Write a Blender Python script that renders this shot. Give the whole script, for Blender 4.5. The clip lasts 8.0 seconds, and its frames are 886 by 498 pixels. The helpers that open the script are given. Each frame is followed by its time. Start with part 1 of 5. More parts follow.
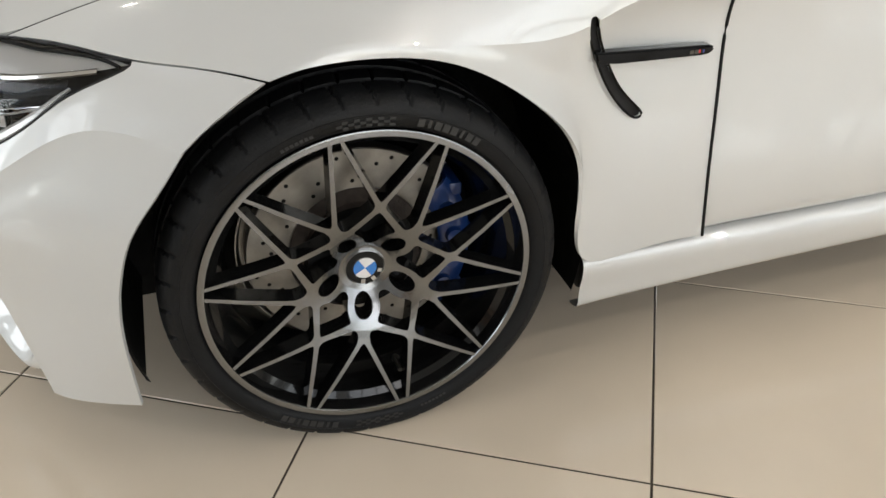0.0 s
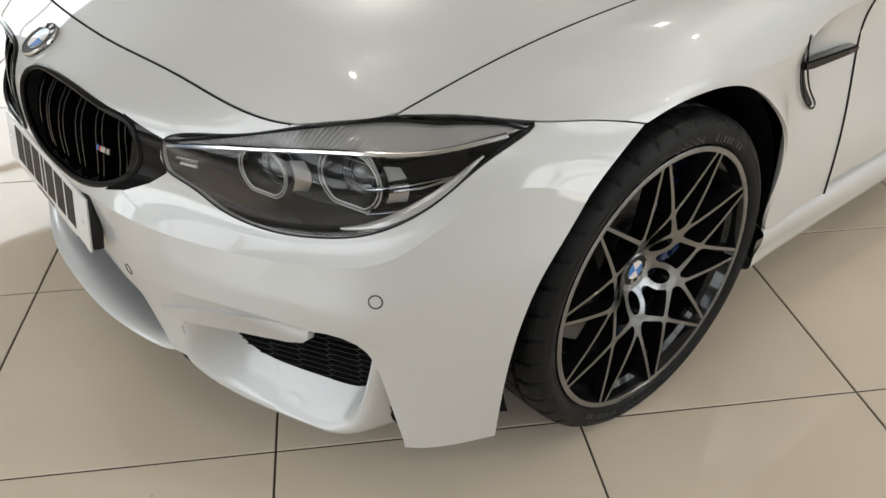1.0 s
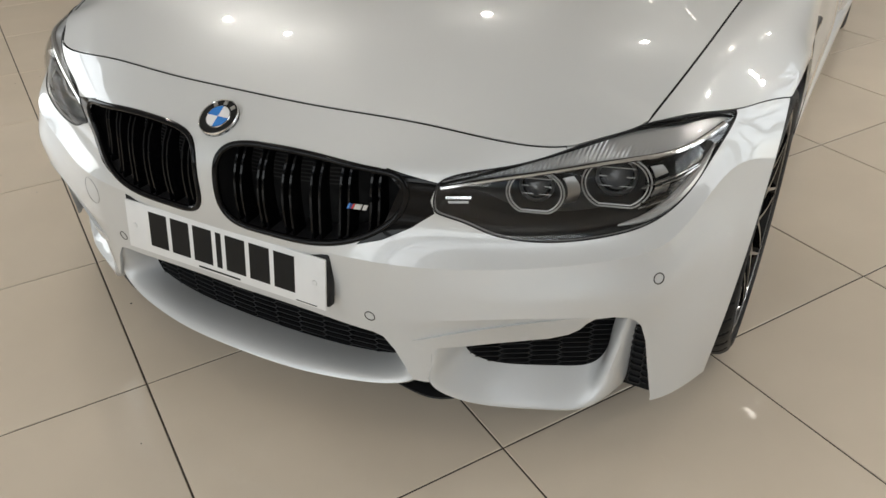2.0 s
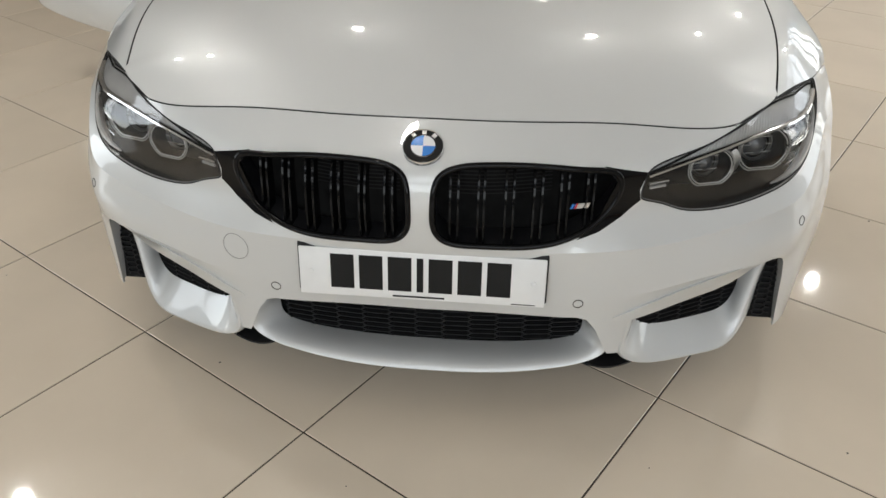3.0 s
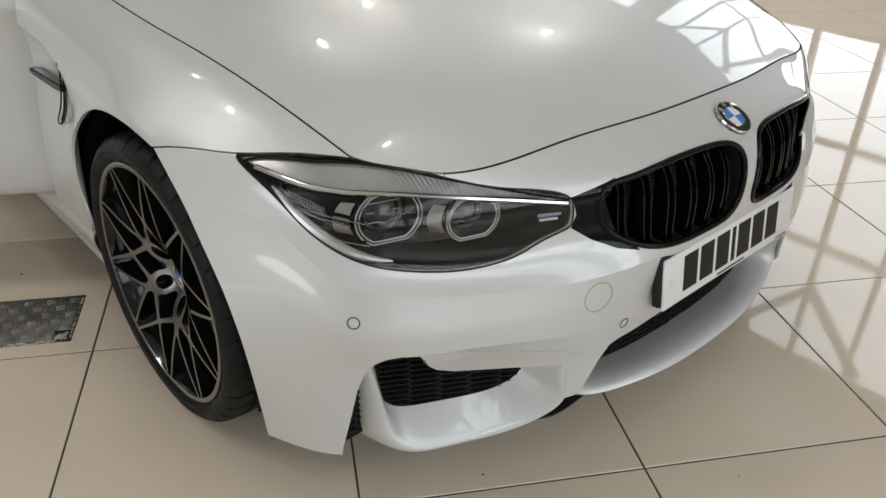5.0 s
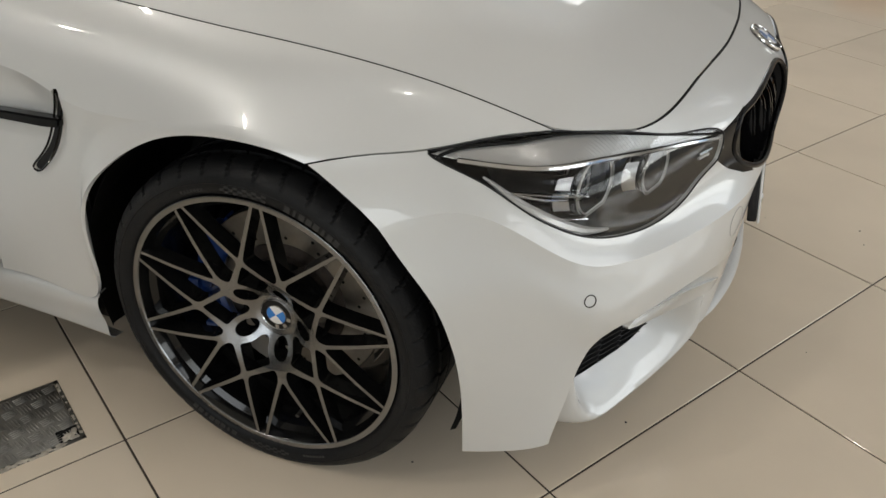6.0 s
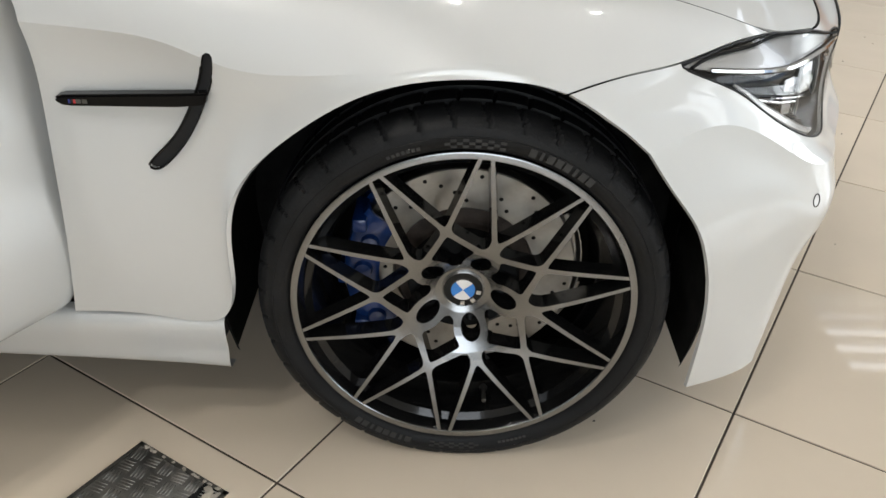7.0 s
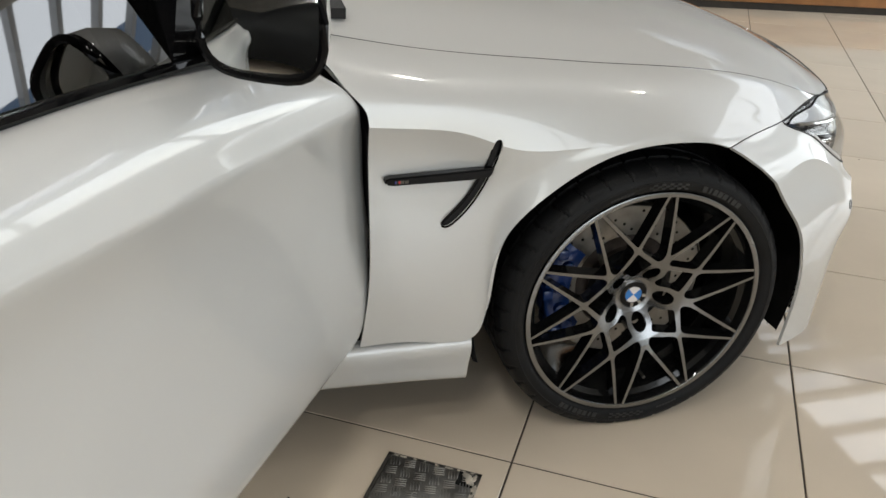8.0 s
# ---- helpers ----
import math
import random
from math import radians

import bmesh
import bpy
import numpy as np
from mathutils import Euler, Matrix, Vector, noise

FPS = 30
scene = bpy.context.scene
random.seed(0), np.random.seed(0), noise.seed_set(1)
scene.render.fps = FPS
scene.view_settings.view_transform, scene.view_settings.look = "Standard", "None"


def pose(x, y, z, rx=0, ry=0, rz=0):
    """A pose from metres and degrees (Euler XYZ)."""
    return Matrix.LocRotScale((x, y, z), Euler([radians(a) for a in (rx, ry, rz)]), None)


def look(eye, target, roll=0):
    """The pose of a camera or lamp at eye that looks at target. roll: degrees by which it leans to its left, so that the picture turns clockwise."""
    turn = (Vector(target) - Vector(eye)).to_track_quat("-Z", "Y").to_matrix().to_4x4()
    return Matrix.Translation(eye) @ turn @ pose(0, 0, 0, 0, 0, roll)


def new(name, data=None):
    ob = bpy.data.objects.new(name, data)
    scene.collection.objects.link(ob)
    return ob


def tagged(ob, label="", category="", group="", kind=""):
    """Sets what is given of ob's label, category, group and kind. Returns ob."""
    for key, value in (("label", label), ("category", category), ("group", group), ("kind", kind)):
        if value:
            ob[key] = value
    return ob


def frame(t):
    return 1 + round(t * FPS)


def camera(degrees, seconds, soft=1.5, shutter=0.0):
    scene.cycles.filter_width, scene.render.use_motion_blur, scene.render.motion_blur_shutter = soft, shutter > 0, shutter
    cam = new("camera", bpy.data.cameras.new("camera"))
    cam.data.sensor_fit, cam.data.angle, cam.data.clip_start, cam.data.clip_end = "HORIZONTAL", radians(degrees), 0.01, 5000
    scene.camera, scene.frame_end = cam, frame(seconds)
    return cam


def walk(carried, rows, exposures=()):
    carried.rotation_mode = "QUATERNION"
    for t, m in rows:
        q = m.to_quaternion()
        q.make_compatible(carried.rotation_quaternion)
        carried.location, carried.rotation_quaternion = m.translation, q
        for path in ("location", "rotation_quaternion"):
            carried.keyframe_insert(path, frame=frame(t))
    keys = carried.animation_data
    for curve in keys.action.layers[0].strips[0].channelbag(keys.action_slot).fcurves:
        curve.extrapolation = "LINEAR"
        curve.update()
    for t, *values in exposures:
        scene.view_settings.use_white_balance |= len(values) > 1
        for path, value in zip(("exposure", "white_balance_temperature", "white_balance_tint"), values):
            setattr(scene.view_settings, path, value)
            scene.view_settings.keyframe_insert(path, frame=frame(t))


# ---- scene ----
cam = camera(58.3, 8.0)
PATH = [
    (0, (1.978, -0.214, 1.076), (0.381, 0.3, -0.013), -0.4),
    (0.5, (1.788, -0.643, 1.108), (0.31, 0.147, 0.016), -0.2),
    (1, (1.627, -1.091, 1.204), (0.334, -0.035, 0.102), 0.1),
    (1.5, (1.352, -1.452, 1.25), (0.269, -0.169, 0.163), -0.7),
    (1.7, (1.239, -1.606, 1.279), (0.263, -0.239, 0.192), -0.9),
    (2.8, (0.371, -2.094, 1.381), (0.07, -0.453, 0.278), -0.1),
    (3, (0.187, -2.159, 1.395), (0.013, -0.495, 0.299), 0.1),
    (3.5, (-0.248, -2.161, 1.389), (-0.096, -0.487, 0.306), 0.5),
    (4, (-0.707, -2.006, 1.387), (-0.194, -0.389, 0.328), 1.3),
    (4.5, (-1.115, -1.802, 1.358), (-0.266, -0.32, 0.317), 1.4),
    (4.7, (-1.264, -1.672, 1.307), (-0.272, -0.272, 0.28), 1.6),
    (5.8, (-1.849, -0.879, 1.249), (-0.32, -0.128, 0.201), 1.6),
    (6, (-1.89, -0.707, 1.227), (-0.304, -0.114, 0.162), 1.8),
    (6.5, (-1.912, -0.295, 1.139), (-0.239, -0.035, 0.074), 2.1),
    (7, (-1.971, 0.042, 1.064), (-0.265, 0.032, 0.02), 2.0),
    (7.2, (-2.031, 0.192, 1.114), (-0.316, 0.079, 0.091), 2.2),
    (7.5, (-2.112, 0.425, 1.176), (-0.403, 0.164, 0.17), 2.5),
    (8, (-2.283, 0.809, 1.223), (-0.563, 0.367, 0.304), 2.2),
]
walk(cam, [(t, look(eye, target, roll)) for t, eye, target, roll in PATH], [(0, .22, 6550, 10), (0.5, .22, 6600, 10), (1.0, .02, 6550, 10), (1.6, -.1, 6550, 10), (3.2, 0.0, 6450, 10), (4.5, -.15, 6350, 10), (5.8, -.15, 6650, 10), (6.5, .1, 6550, 10), (7.0, .4, 6400, 10), (7.5, .2, 6400, 10), (8, .03, 6500, 10)])

# ---- light ----
world = bpy.data.worlds.new("world")
scene.world = world
world.use_nodes = True
wn = world.node_tree.nodes
sky = wn.new("ShaderNodeTexSky")
sky.sky_type, sky.sun_disc = "NISHITA", False
sky.sun_elevation, sky.sun_rotation = radians(35), radians(100)
wn["Background"].inputs[1].default_value = 0.12
world.node_tree.links.new(sky.outputs[0], wn["Background"].inputs[0])


def area_lamp(name, m, w, h, power, colour):
    d = bpy.data.lights.new(name, "AREA")
    d.shape, d.size, d.size_y, d.energy, d.color = "RECTANGLE", w, h, power, colour
    ob = new(name, d)
    ob.matrix_world = m
    return ob


# ---- materials ----
def material(name, colour, rough=0.5, metal=0.0, coat=0.0, noise_scale=0.0, vary=0.0, bump=0.0, bump_scale=80.0, rough_vary=0.0, coat_rough=0.03, per_piece=0.0, spec=0.5):
    m = bpy.data.materials.new(name)
    m.use_nodes = True
    nt = m.node_tree
    n, l = nt.nodes, nt.links
    b = n["Principled BSDF"]
    b.inputs["Base Color"].default_value = (*colour, 1)
    b.inputs["Roughness"].default_value = rough
    b.inputs["Metallic"].default_value = metal
    b.inputs["Specular IOR Level"].default_value = spec
    b.inputs["Coat Weight"].default_value = coat
    b.inputs["Coat Roughness"].default_value = coat_rough
    tex = n.new("ShaderNodeTexCoord")
    source = None
    if vary or rough_vary:
        big = n.new("ShaderNodeTexNoise")
        big.inputs["Scale"].default_value = noise_scale
        big.inputs["Detail"].default_value = 6
        l.new(tex.outputs["Object"], big.inputs["Vector"])
        source = big.outputs["Fac"]
    if vary:
        ramp = n.new("ShaderNodeMapRange")
        ramp.inputs["From Min"].default_value, ramp.inputs["From Max"].default_value = 0.3, 0.7
        ramp.inputs["To Min"].default_value, ramp.inputs["To Max"].default_value = 1 - vary, 1 + vary
        l.new(source, ramp.inputs["Value"])
        value = ramp.outputs[0]
        if per_piece:
            info = n.new("ShaderNodeObjectInfo")
            r2 = n.new("ShaderNodeMapRange")
            r2.inputs["To Min"].default_value, r2.inputs["To Max"].default_value = 1 - per_piece, 1 + per_piece
            l.new(info.outputs["Random"], r2.inputs["Value"])
            mul = n.new("ShaderNodeMath")
            mul.operation = "MULTIPLY"
            l.new(value, mul.inputs[0])
            l.new(r2.outputs[0], mul.inputs[1])
            value = mul.outputs[0]
        mix = n.new("ShaderNodeVectorMath")
        mix.operation = "SCALE"
        mix.inputs[0].default_value = colour
        l.new(value, mix.inputs["Scale"])
        l.new(mix.outputs[0], b.inputs["Base Color"])
    if rough_vary:
        rr = n.new("ShaderNodeMapRange")
        rr.inputs["From Min"].default_value, rr.inputs["From Max"].default_value = 0.3, 0.7
        rr.inputs["To Min"].default_value, rr.inputs["To Max"].default_value = max(0.02, rough - rough_vary), rough + rough_vary
        l.new(source, rr.inputs["Value"])
        l.new(rr.outputs[0], b.inputs["Roughness"])
    if bump:
        fine = n.new("ShaderNodeTexNoise")
        fine.inputs["Scale"].default_value = bump_scale
        fine.inputs["Detail"].default_value = 4
        l.new(tex.outputs["Object"], fine.inputs["Vector"])
        bp = n.new("ShaderNodeBump")
        bp.inputs["Strength"].default_value = bump
        bp.inputs["Distance"].default_value = 0.002
        l.new(fine.outputs["Fac"], bp.inputs["Height"])
        l.new(bp.outputs[0], b.inputs["Normal"])
    return m


def glass(name, tint, gloss=0.09, rough=0.02, top=0.22):
    """A thin clear cover: it lets light through and mirrors a little, more at grazing angles."""
    m = bpy.data.materials.new(name)
    m.use_nodes = True
    nt = m.node_tree
    nt.nodes.remove(nt.nodes["Principled BSDF"])
    out = nt.nodes["Material Output"]
    tr, gl, mx, lw = (nt.nodes.new("ShaderNode" + s) for s in ("BsdfTransparent", "BsdfGlossy", "MixShader", "LayerWeight"))
    tr.inputs[0].default_value = (*tint, 1)
    gl.inputs["Roughness"].default_value = rough
    lw.inputs[0].default_value = 0.25
    mr = nt.nodes.new("ShaderNodeMapRange")
    mr.inputs["To Min"].default_value, mr.inputs["To Max"].default_value = gloss, top
    nt.links.new(lw.outputs["Fresnel"], mr.inputs["Value"])
    nt.links.new(mr.outputs[0], mx.inputs[0])
    nt.links.new(tr.outputs[0], mx.inputs[1])
    nt.links.new(gl.outputs[0], mx.inputs[2])
    nt.links.new(mx.outputs[0], out.inputs[0])
    return m


def glow(name, colour, strength):
    m = bpy.data.materials.new(name)
    m.use_nodes = True
    b = m.node_tree.nodes["Principled BSDF"]
    b.inputs["Base Color"].default_value = (*colour, 1)
    b.inputs["Emission Color"].default_value = (*colour, 1)
    b.inputs["Emission Strength"].default_value = strength
    return m


PAINT = material("white_pearl_paint", (0.645, 0.652, 0.645), 0.42, 0.25, 1.0, 3.0, 0.012, 0.05, 900.0, coat_rough=0.012, spec=0.3)
GLOSS_BLACK = material("gloss_black", (0.004, 0.004, 0.0045), 0.07, 0.0, 0.0, 8.0, 0.2, 0, rough_vary=0.02, spec=0.17)
SATIN_BLACK = material("black_plastic", (0.018, 0.018, 0.019), 0.5, 0.0, 0.0, 25.0, 0.25, 0.25, 600.0, rough_vary=0.1, spec=0.22)
LINER = material("wheel_arch_liner", (0.012, 0.012, 0.012), 0.85, 0.0, 0.0, 30.0, 0.35, 0.5, 300.0, spec=0.1)
DARK_PAINT = material("dark_grey_car_paint", (0.008, 0.0085, 0.009), 0.4, 0.0, 0.0, 4.0, 0.1, spec=0.12)
RUBBER_MARK = material("tyre_raised_rubber", (0.021, 0.021, 0.021), 0.6, 0.0, 0.0, 18.0, 0.3)
RUBBER = material("tyre_rubber", (0.009, 0.0093, 0.010), 0.52, 0.0, 0.0, 18.0, 0.3, 0.3, 260.0, rough_vary=0.12, spec=0.18)
RIM_FACE = material("machined_rim_face", (0.255, 0.26, 0.268), 0.24, 1.0, 0.3, 6.0, 0.05, 0.04, 700.0, rough_vary=0.04, coat_rough=0.06)
RIM_BLACK = material("rim_gloss_black", (0.006, 0.006, 0.006), 0.12, 0.0, 0.3, 10.0, 0.2, spec=0.3)
DISC = material("brake_disc_steel", (0.33, 0.315, 0.29), 0.36, 1.0, 0.0, 30.0, 0.18, 0.15, 300.0, rough_vary=0.08)
DISC_HAT = material("rusty_disc_hat", (0.045, 0.034, 0.028), 0.75, 0.2, 0.0, 40.0, 0.45, 0.5, 200.0)
CALIPER = material("blue_caliper_paint", (0.006, 0.033, 0.15), 0.3, 0.1, 0.6, 20.0, 0.15, 0.1, 300.0)
CHROME = material("chrome", (0.80, 0.80, 0.80), 0.08, 1.0, 0.0, 30.0, 0.05)
ALUMINIUM = material("brushed_aluminium", (0.55, 0.55, 0.55), 0.3, 1.0, 0.0, 60.0, 0.1)
LAMP_GREY = material("lamp_housing_grey", (0.036, 0.0355, 0.0345), 0.34, 0.0, 0.0, 30.0, 0.12, 0.15, 500.0, spec=0.15)
LAMP_DARK = material("lamp_dark", (0.02, 0.02, 0.02), 0.35, 0.0, 0.0, 30.0, 0.2, spec=0.2)
LAMP_RING = material("lamp_light_guide", (0.36, 0.36, 0.35), 0.15, 0.0, 0.5, 30.0, 0.05)
LAMP_SILVER = material("lamp_ribbed_silver", (0.56, 0.56, 0.555), 0.28, 0.5, 0.0, 30.0, 0.05)
CLEAR = glass("clear_lens", (0.92, 0.92, 0.92), 0.018, top=0.15)
DARK_GLASS = glass("tinted_window", (0.04, 0.05, 0.048), 0.19, top=0.4)
LENS_GLASS = material("projector_glass", (0.06, 0.062, 0.066), 0.04, 0.0, 1.0)
MIRROR = material("mirror_glass", (0.82, 0.84, 0.83), 0.015, 1.0)
PLATE_WHITE = material("plate_white", (0.78, 0.78, 0.77), 0.3, 0.0, 0.4, 20.0, 0.03)
PLATE_BLACK = material("plate_black", (0.008, 0.008, 0.008), 0.4, 0.0, 0.0, 20.0, 0.1, spec=0.2)
BADGE_BLUE = material("badge_blue", (0.02, 0.20, 0.62), 0.2, 0.0, 1.0, 20.0, 0.05)
BADGE_WHITE = material("badge_white", (0.8, 0.8, 0.8), 0.2, 0.0, 1.0, 20.0, 0.03)
BADGE_RED = material("badge_red", (0.5, 0.03, 0.04), 0.2, 0.0, 1.0, 20.0, 0.03)
BADGE_NAVY = material("badge_navy", (0.02, 0.03, 0.18), 0.2, 0.0, 1.0, 20.0, 0.03)
LEATHER = material("dark_leather", (0.05, 0.022, 0.02), 0.5, 0.0, 0.0, 30.0, 0.2, 0.4, 300.0)
CABIN = material("cabin_black", (0.02, 0.02, 0.02), 0.7, 0.0, 0.0, 30.0, 0.2, 0.2, 300.0, spec=0.2)
TILE = material("beige_porcelain_tile", (0.69, 0.592, 0.468), 0.035, 0.0, 0.0, 2.2, 0.05, 0.03, 30.0, rough_vary=0.02, per_piece=0.035)
GROUT = material("brown_grout", (0.055, 0.042, 0.032), 0.85, 0.0, 0.0, 30.0, 0.25, 0.4, 200.0)
WALL = material("grey_wall_paint", (0.35, 0.343, 0.33), 0.6, 0.0, 0.0, 3.0, 0.03, 0.1, 150.0)
CEILING = material("pale_ceiling", (0.50, 0.495, 0.48), 0.7, 0.0, 0.0, 2.0, 0.03, 0.1, 60.0)
STEEL_PLATE = material("chequer_plate_steel", (0.33, 0.32, 0.30), 0.38, 0.9, 0.0, 14.0, 0.25, 0.2, 200.0, rough_vary=0.1)
STEEL_DARK = material("drain_frame_dark", (0.10, 0.095, 0.085), 0.5, 0.7, 0.0, 20.0, 0.3, 0.3, 200.0)
MORTAR = material("broken_mortar", (0.42, 0.38, 0.32), 0.9, 0.0, 0.0, 40.0, 0.4, 0.8, 120.0)
WOOD = material("varnished_wood", (0.30, 0.135, 0.045), 0.3, 0.0, 0.5, 6.0, 0.25, 0.1, 60.0)
DARK_TRIM = material("dark_trim", (0.03, 0.025, 0.02), 0.6, 0.0, 0.0, 20.0, 0.2)
FRAME_GREY = material("window_frame_grey", (0.25, 0.25, 0.25), 0.4, 0.2, 0.0, 20.0, 0.1)
LAMP_GLOW = glow("downlight_glow", (1.0, 0.95, 0.86), 14.0)


# ---- mesh tools ----
def spline(points, n):
    """n points on a natural cubic curve through the given ones."""
    p = np.array(points, float)
    k = len(p)
    if k == 2:
        return p[0] + np.linspace(0, 1, n)[:, None] * (p[1] - p[0])
    d = np.maximum(np.linalg.norm(np.diff(p, axis=0), axis=1), 1e-6) ** 0.7
    s = np.r_[0, np.cumsum(d)]
    a = np.zeros((k, k))
    r = np.zeros((k, p.shape[1]))
    a[0, 0] = a[-1, -1] = 1
    for i in range(1, k - 1):
        a[i, i - 1], a[i, i], a[i, i + 1] = d[i - 1], 2 * (d[i - 1] + d[i]), d[i]
        r[i] = 6 * ((p[i + 1] - p[i]) / d[i] - (p[i] - p[i - 1]) / d[i - 1])
    m = np.linalg.solve(a, r)
    t = np.linspace(0, s[-1], n)
    i = np.clip(np.searchsorted(s, t, side="right") - 1, 0, k - 2)
    h, u, v = d[i][:, None], (s[i + 1] - t)[:, None], (t - s[i])[:, None]
    return (m[i] * u**3 + m[i + 1] * v**3) / (6 * h) + (p[i] / h - m[i] * h / 6) * u + (p[i + 1] / h - m[i + 1] * h / 6) * v


def loft(sections, nu, nv):
    """A grid of nu x nv points: a smooth sheet through the given section curves."""
    rows = np.array([spline(s, nv) for s in sections])
    return np.stack([spline(rows[:, j], nu) for j in range(nv)], 1)


def sheet(g, side=1, thick=0.0, close_u=False):
    """A bmesh from a grid; side -1 mirrors it to the other side of the car; thick gives it an inner skin towards the car's middle."""
    bm = bmesh.new()
    g = g * np.array((side, 1, 1))
    nu, nv = g.shape[:2]
    vs = [[bm.verts.new(p) for p in row] for row in g]
    for i in range(nu if close_u else nu - 1):
        for j in range(nv - 1):
            bm.faces.new((vs[i][j], vs[(i + 1) % nu][j], vs[(i + 1) % nu][j + 1], vs[i][j + 1]))
    if thick:
        n = np.cross(np.gradient(g, axis=0), np.gradient(g, axis=1))
        n /= np.maximum(np.linalg.norm(n, axis=2, keepdims=True), 1e-9)
        if (n * (g - np.array((0, 0.9, 0.4)))).sum() < 0:
            n = -n
        ws = [[bm.verts.new(p) for p in row] for row in g - n * thick]
        for i in range(nu - 1):
            for j in range(nv - 1):
                bm.faces.new((ws[i][j + 1], ws[i + 1][j + 1], ws[i + 1][j], ws[i][j]))
        for j in range(nv - 1):
            bm.faces.new((vs[0][j + 1], vs[0][j], ws[0][j], ws[0][j + 1]))
            bm.faces.new((vs[-1][j], vs[-1][j + 1], ws[-1][j + 1], ws[-1][j]))
        for i in range(nu - 1):
            bm.faces.new((vs[i][0], vs[i + 1][0], ws[i + 1][0], ws[i][0]))
            bm.faces.new((vs[i + 1][-1], vs[i][-1], ws[i][-1], ws[i + 1][-1]))
    bmesh.ops.recalc_face_normals(bm, faces=bm.faces)
    return bm


def both(g):
    """The grid of a half, mirrored about the car's centre line (its first row lies there)."""
    m = g[:0:-1] * np.array((-1, 1, 1))
    return np.concatenate([m, g])


def finish(me, angle=40):
    me.polygons.foreach_set("use_smooth", [True] * len(me.polygons))
    me.set_sharp_from_angle(angle=radians(angle))


def part(name, bm, mat, parent=None, label="", angle=40):
    me = bpy.data.meshes.new(name)
    bm.to_mesh(me)
    bm.free()
    for m in mat if isinstance(mat, (list, tuple)) else (mat,):
        me.materials.append(m)
    finish(me, angle)
    ob = new(name, me)
    if parent:
        ob.parent = parent
    return tagged(ob, label)


def box(x0, x1, y0, y1, z0, z1, bevel=0.0, seg=2):
    bm = bmesh.new()
    bmesh.ops.create_cube(bm, size=1, matrix=Matrix.Translation(((x0 + x1) / 2, (y0 + y1) / 2, (z0 + z1) / 2)) @ Matrix.Diagonal((x1 - x0, y1 - y0, z1 - z0, 1)))
    if bevel:
        bmesh.ops.bevel(bm, geom=bm.edges[:], offset=bevel, segments=seg, affect="EDGES", profile=0.5)
    return bm


def prism(outline, axis, a, b):
    """A closed outline of pairs, drawn out along one axis from a to b. For axis y the pairs are x, z; for x they are y, z; for z they are x, y."""
    put = {"y": lambda p, d: (p[0], d, p[1]), "x": lambda p, d: (d, p[0], p[1]), "z": lambda p, d: (p[0], p[1], d)}[axis]
    bm = bmesh.new()
    lo, hi = [bm.verts.new(put(p, a)) for p in outline], [bm.verts.new(put(p, b)) for p in outline]
    n = len(outline)
    for i in range(n):
        bm.faces.new((lo[i], lo[(i + 1) % n], hi[(i + 1) % n], hi[i]))
    bm.faces.new(lo)
    bm.faces.new(hi[::-1])
    bmesh.ops.recalc_face_normals(bm, faces=bm.faces)
    return bm


def rounded(points, n):
    """A closed smooth outline through the given pairs."""
    p = list(points)
    k = 3
    q = spline(p[-k:] + p + p[: k + 1], 40 * (len(p) + 2 * k))
    start = int(np.argmin(np.linalg.norm(q[: len(q) // 2] - p[0], axis=1)))
    end = len(q) // 2 + int(np.argmin(np.linalg.norm(q[len(q) // 2 :] - p[0], axis=1)))
    loop = q[start:end]
    return [tuple(loop[int(i * len(loop) / n)]) for i in range(n)]


def carve(ob, cutters, keep=False, angle=40):
    """Cuts the cutters' solids out of ob, or keeps only what lies in the one given."""
    for bm in cutters:
        me = bpy.data.meshes.new("cutter")
        bm.to_mesh(me)
        bm.free()
        c = new("cutter", me)
        mod = ob.modifiers.new("cut", "BOOLEAN")
        mod.operation, mod.solver, mod.object = "INTERSECT" if keep else "DIFFERENCE", "EXACT", c
        done = bpy.data.meshes.new_from_object(ob.evaluated_get(bpy.context.evaluated_depsgraph_get()))
        ob.modifiers.clear()
        ob.data = done
        bpy.data.objects.remove(c)
    finish(ob.data, angle)
    return ob


def tube(points, radius, closed=False, seg=8, flat=1.0, up=(0, 0, 1)):
    """A rod of round or oval section along a line of points."""
    p = [Vector(q) for q in points]
    n = len(p)
    bm = bmesh.new()
    rings = []
    for i in range(n):
        a, b = (p[i - 1], p[(i + 1) % n]) if closed else (p[max(i - 1, 0)], p[min(i + 1, n - 1)])
        d = (b - a).normalized()
        s = d.cross(Vector(up))
        s = s.normalized() if s.length > 1e-4 else d.orthogonal().normalized()
        w = s.cross(d)
        r = radius[i] if isinstance(radius, (list, tuple)) else radius
        rings.append([bm.verts.new(p[i] + r * (math.cos(t) * s + flat * math.sin(t) * w)) for t in [2 * math.pi * k / seg for k in range(seg)]])
    for i in range(n if closed else n - 1):
        u, v = rings[i], rings[(i + 1) % n]
        for k in range(seg):
            bm.faces.new((u[k], u[(k + 1) % seg], v[(k + 1) % seg], v[k]))
    if not closed:
        bm.faces.new(rings[0][::-1])
        bm.faces.new(rings[-1])
    bmesh.ops.recalc_face_normals(bm, faces=bm.faces)
    return bm


